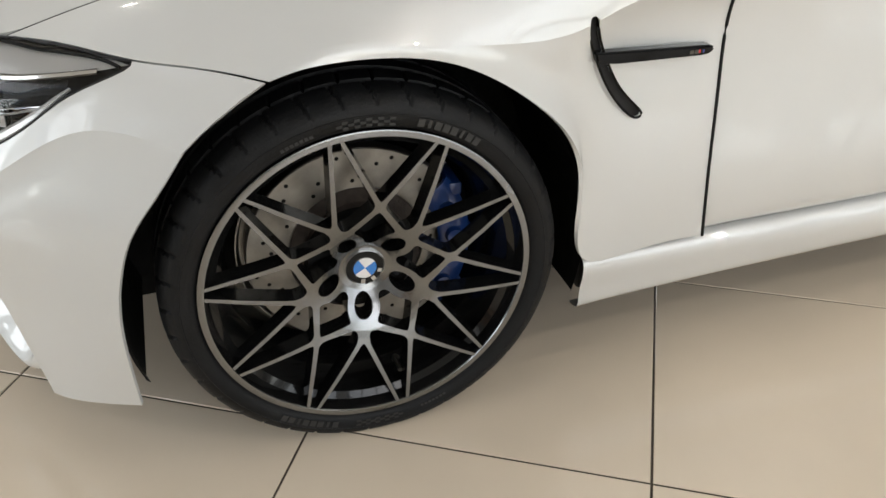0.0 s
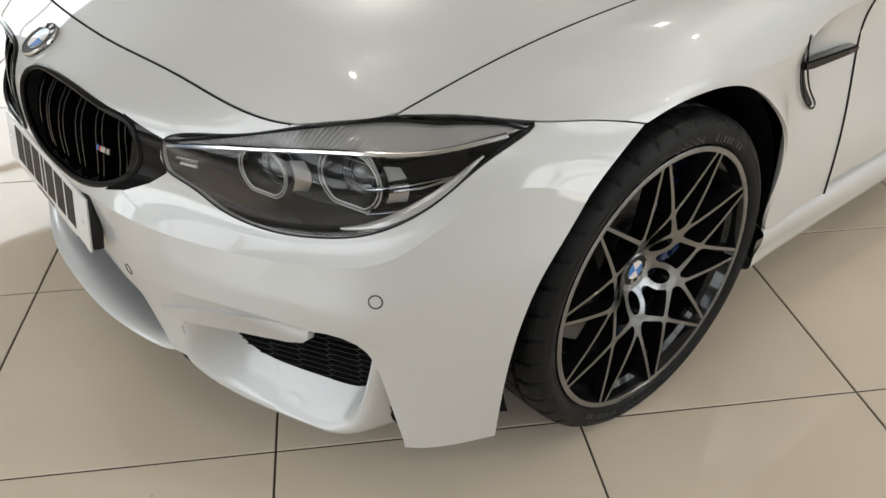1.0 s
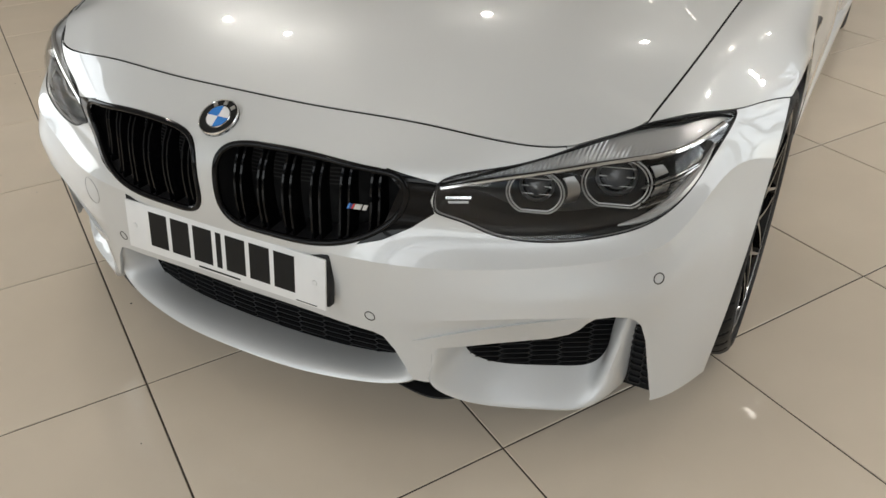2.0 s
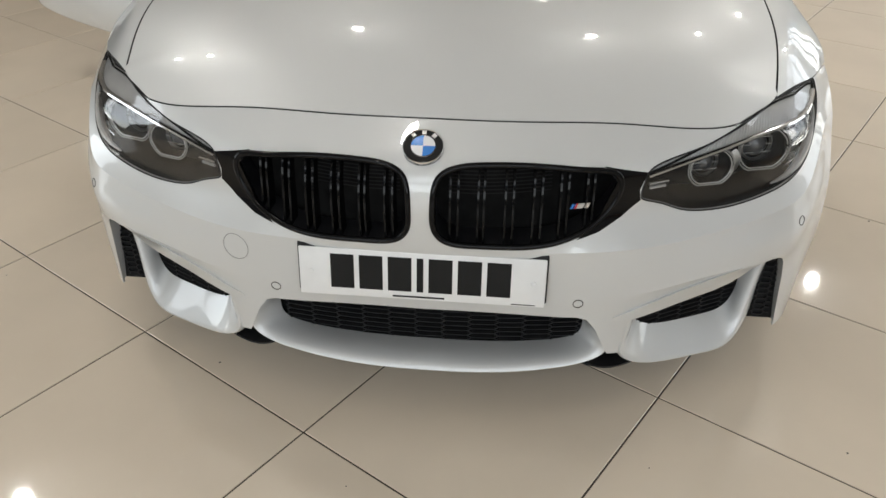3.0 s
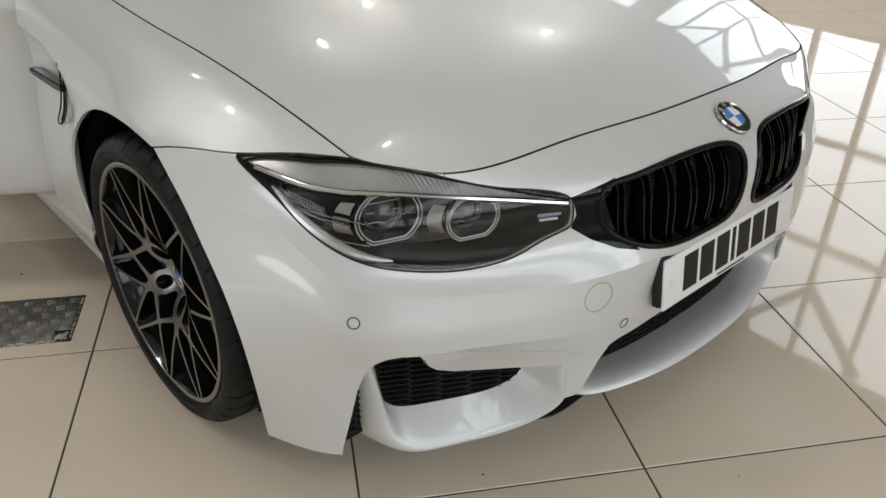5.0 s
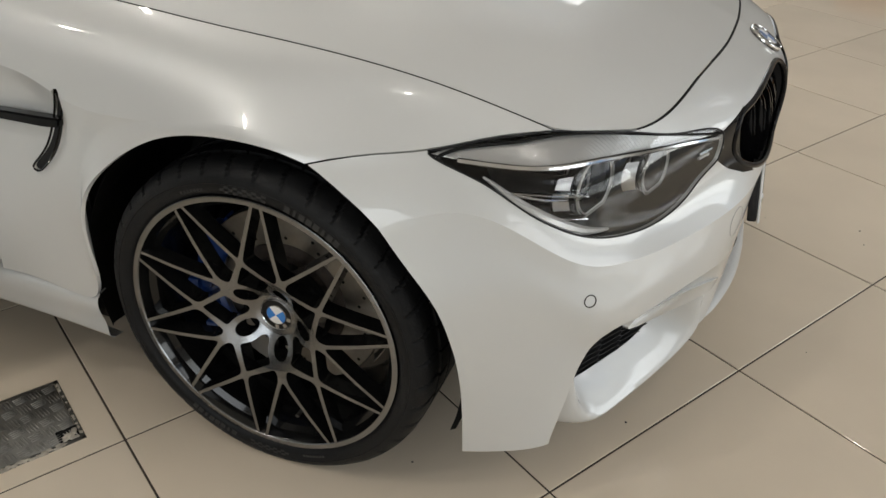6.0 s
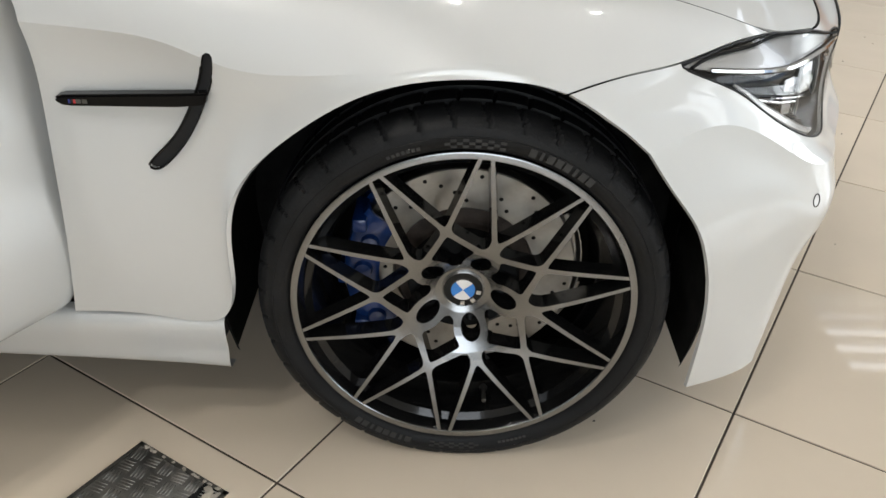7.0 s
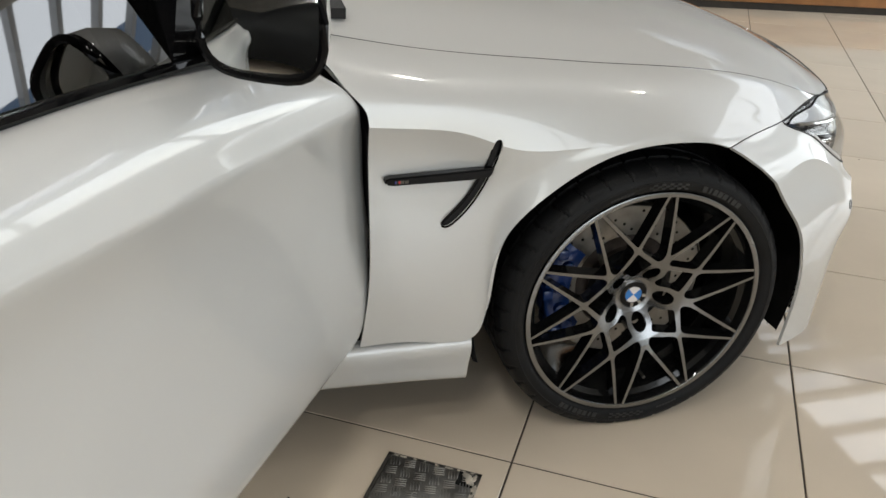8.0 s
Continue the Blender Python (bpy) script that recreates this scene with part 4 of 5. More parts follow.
def wheel_meshes():
    made = {}

    def keep(name, bm, mats, angle=35):
        ob = part(name, bm, mats, None, angle=angle)
        made[name] = ob.data
        bpy.data.objects.remove(ob)

    keep("spoke", face_piece(.100, .2662, 130, 0, 36, 72, .030), [RIM_FACE, RIM_BLACK])
    keep("spoke_b", face_piece(.100, .2662, 130, -36, 0, 72, .030), [RIM_FACE, RIM_BLACK])
    keep("hub", face_piece(.0305, .100, 54, 0, 360, 360, .034), [RIM_FACE, RIM_BLACK])
    keep("lug_hole", moved(lathe([(0, -.004), (.009, -.004), (.0105, -.012), (.0105, -.03)], 6), pose(.058, 0, .066)), RIM_BLACK)
    # black disc behind the hub's windows, put there for their deep shade
    keep("hub_shade_disc", lathe([(.0, .044), (.092, .046), (.096, .03)], 48), LINER)
    keep("valve", moved(join(lathe([(0, .036), (.0042, .035), (.0042, .018), (.0032, .017), (.0032, 0)], 12), lathe([(.006, .006), (.0075, .0), (.006, -.004)], 12)), pose(.066, 0, .219)), STEEL_DARK)
    lip = lathe([(.2640, .1262), (.2652, .1285), (.2735, .1290), (.2755, .1282), (.2762, .125), (.2755, .110)], 144)
    keep("rim_lip", lip, RIM_FACE)
    barrel = lathe([(.2645, .1268), (.2615, .120), (.2570, .106), (.246, .098), (.235, .06), (.226, .02), (.222, -.04), (.236, -.08), (.25, -.10), (.264, -.118), (.270, -.12), (.270, -.10)], 96)
    keep("barrel", barrel, RIM_BLACK)
    # tyre with cut shoulder blocks
    prof = [(.268, .104), (.2755, .118), (.279, .1262), (.2845, .1305), (.292, .1338), (.303, .1348), (.314, .131), (.3215, .1245), (.3275, .1165), (.3305, .108), (.3325, .098), (.3338, .082), (.3258, .080), (.3258, .073), (.3342, .071), (.3345, .045), (.3345, .032), (.3265, .030), (.3265, .020), (.3348, .018)]
    prof = prof + [(r, -x) for r, x in prof[::-1]]
    seg = 560
    g = np.zeros((seg, len(prof), 3))
    for i in range(seg):
        t = 2 * math.pi * i / seg
        for j, (r, x) in enumerate(prof):
            w = t
            groove = (i + j) % 14 == 0
            if 6 <= j <= 11 or len(prof) - 12 <= j <= len(prof) - 7:
                if groove:
                    r -= .0065 * (1 if j > 6 and j < len(prof) - 7 else .35)
            if 14 <= j <= 16 or len(prof) - 17 <= j <= len(prof) - 15:
                if i % 14 == 7:
                    r -= .006
            w += .5 * (.12 - abs(x)) * .6
            z, y = r * math.cos(w), r * math.sin(w)
            g[i, j] = (x, y, max(z, -.3195))
    keep("tyre", sheet(g, close_u=True), RUBBER, 30)
    # raised bead and rows of bars on the sidewall
    bead = lathe([(.3005, .1342), (.302, .1356), (.3035, .1342)], 120)
    keep("tyre_bead", bead, RUBBER)
    marks = []
    for c in range(2):
        for k in range(8):
            t = c * math.pi + .30 + k * .047
            w = .0052 if k % 4 != 1 else .0024
            m = Matrix.Rotation(-t, 4, "X") @ pose(.1338, 0, .2925)
            marks.append(moved(box(0, .0012, -w, w, -.0062, .0062), m))
        for k in range(10):
            for row in range(3):
                if (k + row) % 2:
                    m = Matrix.Rotation(-(c * math.pi - .12 + k * .030), 4, "X") @ pose(.1338, 0, .2870 + .0046 * row)
                    marks.append(moved(box(0, .0011, -.0042, .0042, -.0021, .0021), m))
        for k in range(7):
            m = Matrix.Rotation(-(c * math.pi - .42 + k * .026), 4, "X") @ pose(.1335, 0, .290)
            marks.append(moved(box(0, .0008, -.0026, .0026, -.0026, .0026), m))
    keep("sidewall_mark", join(*marks), RUBBER_MARK)
    return made


W = wheel_meshes()


def wheel(place, turn, phase):
    """A wheel at a place; turn 0 faces the car's left, 180 its right."""
    def sub(name, key, parent, rot=0.0, label=""):
        ob = new(name, W[key])
        ob.parent = parent
        ob.matrix_local = Matrix.Rotation(-rot, 4, "X")
        return tagged(ob, label)

    w = new("wheel", W["barrel"])
    w.parent = car
    w.matrix_local = pose(*place, 0, 0, turn)
    tagged(w, "black and machined star-spoke alloy wheel with a low-profile tyre")
    tyre = sub("tyre", "tyre", w, 0, "black low-profile rubber tyre")
    sub("tyre_bead", "tyre_bead", w)
    tagged(sub("sidewall_mark", "sidewall_mark", w, 0), kind="stuff")
    sub("rim_lip", "rim_lip", w, 0, "machined metal rim lip")
    step = math.pi / 5
    p = radians(phase)
    for k in range(5):
        turn_k = p + 2 * k * step
        sub("spoke", "spoke", w, turn_k)
        sub("spoke", "spoke_b", w, turn_k)
        sub("lug_hole", "lug_hole", w, turn_k)
    sub("hub", "hub", w, p, "machined bowl-shaped hub with bolt holes and dark windows")
    sub("valve", "valve", w, radians(168), "small tyre valve")
    # the black disc that gives the hub's windows their shade
    sub("hub_shade_disc", "hub_shade_disc", w)
    return w


def brake(s):
    """A drilled disc, its hat and a blue caliper; the caliper sits behind the axle."""
    bx = s * .815
    d = part("brake_disc", moved(lathe([(.118, .010), (.120, .012), (.189, .012), (.191, .010), (.191, -.015), (.118, -.015)], 96), pose(bx, 0, .325)), DISC, car, "drilled grey steel brake disc")
    if s < 0:
        moved_disc = d.data
        moved_disc.transform(Matrix.Translation((2 * bx, 0, 0)) @ Matrix.Diagonal((-1, 1, 1, 1)))
        moved_disc.flip_normals()
    # flat black dots paint the shade inside the drilled holes
    hole = part("drill_hole_dot", lathe([(0, .0003), (.0032, .0003), (.0036, 0)], 10), LINER, d)
    for k in range(48):
        t = 2 * math.pi * k / 48
        r = (.133, .148, .163, .178)[k % 4]
        if k:
            hole = new("drill_hole_dot", hole.data)
            hole.parent = d
        hole.matrix_local = pose(bx + s * .0122, r * math.sin(t), .325 + r * math.cos(t), 0, 0, 0 if s > 0 else 180)
    part("disc_hat", moved(lathe([(0, .026), (.07, .026), (.088, .022), (.092, .012), (.118, .008)], 64), pose(bx, 0, .325, 0, 0, 0 if s > 0 else 180)), DISC_HAT, d, "rusty brown disc hat")
    c = []
    for x0, x1 in ((.016, .038), (-.05, -.02)):
        arc = []
        for t in np.linspace(radians(52), radians(128), 12):
            arc.append([(bx + s * x, (r) * math.sin(t), .325 + r * math.cos(t)) for r, x in ((.145, x0), (.142, x1 - .006), (.15, x1), (.188, x1), (.200, x1 - .008), (.202, x0))])
        c.append(sheet(np.array(arc), thick=0.006))
    for t in (60, 90, 120):
        a = radians(t)
        c.append(moved(box(-.05, .036, -.012, .012, -.012, .012, .004), pose(bx, .198 * math.sin(a), .325 + .198 * math.cos(a), 0, 0, 0)))
    for t in (68, 86, 104, 120):
        a = radians(t)
        c.append(moved(lathe([(0, .012), (.013, .011), (.016, .004), (.016, -.004)], 20), pose(bx + s * .036, .168 * math.sin(a), .325 + .168 * math.cos(a), 0, 0, 0 if s > 0 else 180)))
    shield = [[(bx - s * x, r * math.sin(t), .325 + r * math.cos(t)) for r, x in ((.15, .03), (.198, .03), (.206, .018), (.206, .012))] for t in np.linspace(radians(-128), radians(-62), 14)]
    part("dust_shield", sheet(np.array(shield), thick=0.002), DISC, d, "bare metal dust shield")
    part("brake_caliper", join(*c), CALIPER, car, "blue painted brake caliper")


for s, phase in ((1, 45.1), (-1, -49.2)):
    wheel((s * .812, 0, .3195), 0 if s > 0 else 180, phase)
    brake(s)
    out = Matrix.Translation((s * .8775, 0, .3195)) @ pose(0, 0, 0, 0, 90 * s, 0) @ pose(0, 0, 0, 0, 0, -60 if s > 0 else 130)
    badge("wheel_badge", out, 0.034, car)
    # wheel arch liner
    arc = []
    for t in np.linspace(radians(-108), radians(107), 40):
        arc.append([(s * x, r * math.sin(t), .322 + r * math.cos(t)) for x, r in ((.922, .388), (.912, .396), (.60, .402), (.58, .36), (.58, .0))])
    # black disc added inside the arch, darkens the view through the spokes
    part("arch_shade_disc", moved(lathe([(0, 0), (.30, 0), (.385, 0)], 40), pose(s * .578, 0, .40) @ Matrix.Diagonal((1, 1, .72, 1))), LINER, car)
    part("arch_liner", sheet(np.array(arc)), LINER, car, "black wheel arch liner")
for s in (1, -1):
    wheel((s * .812, 2.812, .3195), 0 if s > 0 else 180, 10)

# ---- doors, mirrors, cabin and rear of the car ----
def door_grid(line, lead):
    out = []
    for s, inset in lead + ((.03, .0005), (.2, 0), (.45, 0), (.8, 0), (1.15, .004), (1.32, .012), (1.335, .03)):
        y = .648 + s
        belt = .885 + .06 * min(1, max(s, 0) / .5) ** .7 + .012 * s
        crease = .79 + .07 * s
        sec = [(.838 + .012 * (s < .1), belt + .002), (.868, belt - .006), (.893, belt - .03), (.912, (belt + crease) / 2), (.924, crease + .012), (.927, crease), (.922, crease - .025), (.911, crease - .085), (.913, .62), (.928, .50), (.938, .42), (.935, .345), (.922, .30), (.90, .288)]
        front = [np.interp(z, (.29, .40, .50, .72, .80, .86, .89), line) - .648 for x, z in sec]
        out.append([(x - inset, y + f * max(0, 1 - s / .3), z + (.02 if s > 1.3 and z < .31 else 0)) for (x, z), f in zip(sec, front)])
    return loft(out, 70, 52)


LINE = (.635, .616, .610, .612, .636, .683, .715)
SHUT = door_grid(LINE, ((-.0062, .010), (-.0054, .003), (-.001, .0008)))
OPEN = door_grid((.650, .603, .580, .574, .630, .690, .722), ((-.026, .05), (-.0255, .022), (-.022, .010), (-.014, .004), (.0, .0012)))
BELT = [(0.10, .9235), (.30, .937), (.60, .952), (1.0, .957), (1.33, .961)]


def door(s, m, label, DOOR):
    d = part("door", sheet(DOOR, s, 0.008), PAINT, car, label)
    d.matrix_local = m
    inner = DOOR.copy()
    inner[:, :, 0] -= .05
    part("door_card", sheet(inner, s, 0.02), CABIN, d, "black inner door trim")
    edge = np.array([[(DOOR[k, j] - np.array((t, 0, 0))) for t in (.004, .055)] for k in (3,) for j in range(52)]).reshape(52, 2, 3)
    part("door_edge", sheet(edge, s), PAINT, d)
    edge = DOOR[:, -1][:, None] - np.array([[(.004, 0, 0)], [(.06, 0, 0)]]).reshape(1, 2, 3)
    part("door_sill_edge", sheet(edge, s), PAINT, d)
    line = [(s * .843, .648 + t, z + .006) for t, z in spline(BELT, 20)]
    part("belt_trim", tube(line, 0.011, False, 8, 0.7), GLOSS_BLACK, d, "black window trim")
    glassy = []
    for t, z in spline(BELT, 16):
        y = .648 + t
        rise = max(0.02, min(1, (t - .10) / .62))
        glassy.append([(s * (.838 - .17 * k * rise), y + .06 * k * rise, z + (.37 * rise) * k) for k in np.linspace(0, 1, 8)])
    pane = part("window_pane", sheet(np.array(glassy)), DARK_GLASS, d, "tinted frameless side window")
    pane.visible_shadow = False
    # mirror: triangle base, foot, shell, frame and glass
    base = prism([(.80, .925), (1.02, .945), (1.01, .975), (.985, 1.06)], "x", s * .80, s * .845)
    mirror = part("door_mirror", base, GLOSS_BLACK, d, "white and black door mirror")
    if s < 0:
        mirror.matrix_local = Matrix.Translation((.011, -.018, 0))
    part("foot", tube([(s * .84, .93, .96), (s * .90, .955, .958), (s * .96, .965, .972)], [.03, .026, .03], False, 12, 0.55), GLOSS_BLACK, mirror)
    shell, n = [], 28
    for k, (depth, grow) in enumerate(((.0, 1.0), (-.012, 1.03), (-.045, .99), (-.085, .82), (-.112, .52), (-.122, .10))):
        ring = []
        for t in np.linspace(0, 2 * math.pi, n, endpoint=False):
            c, q = math.cos(t), math.sin(t)
            c, q = (abs(c) ** .62) * (1 if c > 0 else -1), (abs(q) ** .62) * (1 if q > 0 else -1)
            ring.append((s * (.985 + .078 * c * grow + depth * .25), 1.03 + depth - .015 * c, 1.020 + (.072 + .006 * c) * q * grow))
        shell.append(ring)
    g = np.array(shell)
    g = np.transpose(np.concatenate([g, g[:, :1]], 1), (1, 0, 2))
    cap = part("mirror_shell", sheet(g), [GLOSS_BLACK, PAINT], mirror, "white cap over a black lower shell")
    for f in cap.data.polygons:
        f.material_index = 1 if f.center.z > .985 and f.center.y < 1.025 else 0
    ring = [tuple(q) for q in g[:-1, 0]]
    part("mirror_frame", tube(ring, 0.0065, True, 8), GLOSS_BLACK, mirror)
    bulge = [[(q[0] + (s * .985 - q[0]) * k, q[1] + (1.03 - q[1]) * k - .008 + .0035 * (1 - (1 - k) ** 2) - s * .074 * (q[0] - s * .985) * (1 - k) - .082 * (q[2] - 1.020) * (1 - k), q[2] + (1.020 - q[2]) * k) for k in np.linspace(.05, .999, 9)] for q in ring]
    bm = sheet(np.array(bulge), close_u=True)
    part("mirror_pane", bm, MIRROR, mirror, "curved mirror glass")
    return d


door(1, Matrix(), "closed white car door with a sharp crease", SHUT)
hinge = Vector((-.915, .652, 0))
door(-1, Matrix.Translation(hinge + Vector((-.028, 0, 0))) @ Matrix.Rotation(radians(58.3), 4, "Z") @ Matrix.Translation(-hinge), "wide open white car door with a sharp crease", OPEN)

# black tube along the wing's rear edge paints the door gap's shade
edge_line = [(x + .0005, y + .0025, z) for x, y, z in wing_grid[-1]]
part("door_gap_shade", tube(edge_line, 0.003, False, 8), RUBBER, car, "thin black line that shades the door gap")
for s in (1, -1):
    # the jambs are coloured black to stand for shade in the door gap
    jamb = np.array([[(s * x, np.interp(z, (.29, .40, .50, .72, .80, .86, .89), LINE) + o, z) for x, o in ((.905, -.010), (.84, -.008), (.74, -.004))] for z in np.linspace(.29, .885, 20)])
    part("door_jamb", sheet(jamb), CABIN, car, "door opening edge, black for the gap's shade")
# scuttle, windscreen, roof, rear quarters
screen = loft([[(0, .70, .99), (0, 1.02, 1.18), (0, 1.36, 1.345)], [(.4, .69, .983), (.37, 1.0, 1.17), (.34, 1.36, 1.335)], [(.70, .76, .955), (.64, 1.02, 1.13), (.56, 1.33, 1.30)]], 16, 16)
wind = part("windscreen", sheet(both(screen)), DARK_GLASS, car, "tinted curved windscreen")
wind.visible_shadow = False
part("scuttle", sheet(both(loft([[(0, .65, .965), (0, .71, .99)], [(.4, .635, .955), (.4, .70, .983)], [(.76, .70, .885), (.72, .77, .955)]], 14, 5)), thick=0.01), SATIN_BLACK, car, "black plastic scuttle panel")
for s in (1, -1):
    pillar = tube([(s * .755, .78, .935), (s * .695, .90, 1.05), (s * .60, 1.15, 1.22), (s * .55, 1.38, 1.315)], [.022, .03, .032, .032], False, 10)
    part("windscreen_pillar", pillar, PAINT, car)
roof = loft([[(0, 1.35, 1.35), (0, 1.8, 1.385), (0, 2.3, 1.36), (0, 2.6, 1.30)], [(.35, 1.35, 1.34), (.38, 1.8, 1.372), (.38, 2.3, 1.345), (.36, 2.6, 1.285)], [(.56, 1.33, 1.305), (.63, 1.8, 1.315), (.62, 2.3, 1.29), (.56, 2.6, 1.235)]], 16, 20)
part("roof", sheet(both(roof), thick=0.012), SATIN_BLACK, car, "dark roof panel")
back = loft([[(0, 2.6, 1.30), (0, 2.95, 1.18), (0, 3.25, 1.09)], [(.36, 2.6, 1.285), (.40, 2.95, 1.17), (.44, 3.25, 1.085)], [(.56, 2.6, 1.235), (.62, 2.95, 1.13), (.66, 3.25, 1.06)]], 12, 10)
part("rear_window", sheet(both(back)), DARK_GLASS, car, "tinted rear window")
tail = loft([[(0, 3.25, 1.09), (0, 3.55, 1.085), (0, 3.83, 1.075), (0, 3.86, .95), (0, 3.86, .6), (0, 3.80, .25)], [(.45, 3.25, 1.083), (.45, 3.55, 1.07), (.45, 3.80, 1.055), (.45, 3.84, .93), (.45, 3.84, .6), (.45, 3.78, .25)], [(.70, 3.22, 1.04), (.72, 3.5, 1.03), (.72, 3.68, 1.01), (.76, 3.73, .9), (.78, 3.72, .6), (.78, 3.67, .25)]], 14, 30)
part("tail", sheet(both(tail), thick=0.008), PAINT, car, "white boot lid and rear bumper")
quarter = loft([[(.838, 1.985, .962), (.90, 1.985, .925), (.93, 1.985, .87), (.93, 1.985, .6), (.93, 1.985, .30)], [(.80, 2.45, .975), (.90, 2.45, .94), (.945, 2.5, .86), (.955, 2.45, .6), (.95, 2.43, .30)], [(.76, 2.9, 1.01), (.88, 2.9, .96), (.94, 2.9, .86), (.958, 2.85, .74), (.955, 2.812, .71)], [(.73, 3.2, 1.04), (.85, 3.2, .99), (.92, 3.2, .86), (.94, 3.2, .6), (.93, 3.2, .30)], [(.70, 3.5, 1.02), (.78, 3.55, .98), (.84, 3.6, .86), (.85, 3.6, .6), (.84, 3.6, .28)], [(.72, 3.68, 1.01), (.75, 3.7, .96), (.77, 3.72, .86), (.78, 3.72, .6), (.78, 3.67, .25)]], 40, 24)
for s in (1, -1):
    q = part("rear_quarter", sheet(quarter, s, 0.008), PAINT, car, "white rear quarter panel")
    carve(q, [moved(lathe([(0, -.3), (.385, -.3), (.385, .3), (0, .3)], 64), pose(s * .9, 2.812, .33))])
    side = loft([[(.838, 1.99, .965), (.72, 2.0, 1.15), (.64, 2.0, 1.30)], [(.80, 2.45, .98), (.70, 2.4, 1.15), (.60, 2.35, 1.285)], [(.75, 3.0, 1.02), (.66, 2.8, 1.14), (.57, 2.58, 1.235)]], 12, 10)
    part("quarter_window", sheet(side, s), DARK_GLASS, car)

# cabin: floor, dashboard, seats, steering wheel
part("cabin_floor", box(-.84, .84, .55, 3.0, .17, .22, .01), CABIN, car)
part("bulkhead", box(-.74, .74, .50, .56, .2, .80, .01), CABIN, car)
dash = loft([[(-.74, .62, .93), (-.74, .82, .93), (-.74, .98, .88), (-.74, 1.0, .70), (-.74, .9, .5)], [(0, .62, .95), (0, .85, .96), (0, 1.0, .90), (0, 1.02, .70), (0, .92, .5)], [(.74, .62, .93), (.74, .82, .93), (.74, .98, .88), (.74, 1.0, .70), (.74, .9, .5)]], 12, 20)
part("dashboard", sheet(dash, 1, 0.02), CABIN, car, "black dashboard")
for x in (-.37, .37):
    cushion = box(x - .26, x + .26, 1.25, 1.78, .35, .55, .06, 4)
    seat = part("seat", cushion, LEATHER, car, "dark red leather front seat")
    part("backrest", moved(box(-.25, .25, -.07, .07, 0, .68, .06, 4), pose(x, 1.78, .5, -16, 0, 0)), LEATHER, seat)
    part("headrest", moved(box(-.12, .12, -.05, .05, 0, .17, .05, 4), pose(x, 1.99, 1.16, -12, 0, 0)), LEATHER, seat)
wheel_ring = [pose(-.37, 1.13, .86, -22, 0, 0) @ Vector((.185 * math.cos(t), 0, .185 * math.sin(t))) for t in np.linspace(0, 2 * math.pi, 36, endpoint=False)]
part("steering_wheel", tube(wheel_ring, 0.016, True, 10), CABIN, car, "black steering wheel")
for s in (1, -1):
    part("underbody", box(min(s * .60, s * .86), max(s * .60, s * .86), .42, 2.38, .16, .28, .01), SATIN_BLACK, car)
    part("inner_wing", box(min(s * .56, s * .575), max(s * .56, s * .575), -.5, .5, .14, .72), LINER, car)
# black fill under the bonnet edges
part("engine_cover", sheet(np.array([[(x, y, z) for y, z in ((-.50, .62), (-.3, .68), (.1, .74), (.45, .78))] for x in np.linspace(-.62, .62, 8)])), LINER, car)
part("front_panel", sheet(np.array([[(x, -.57 + .35 * abs(x) ** 2, z) for z in (.14, .40, .70)] for x in np.linspace(-.72, .72, 16)])), LINER, car)

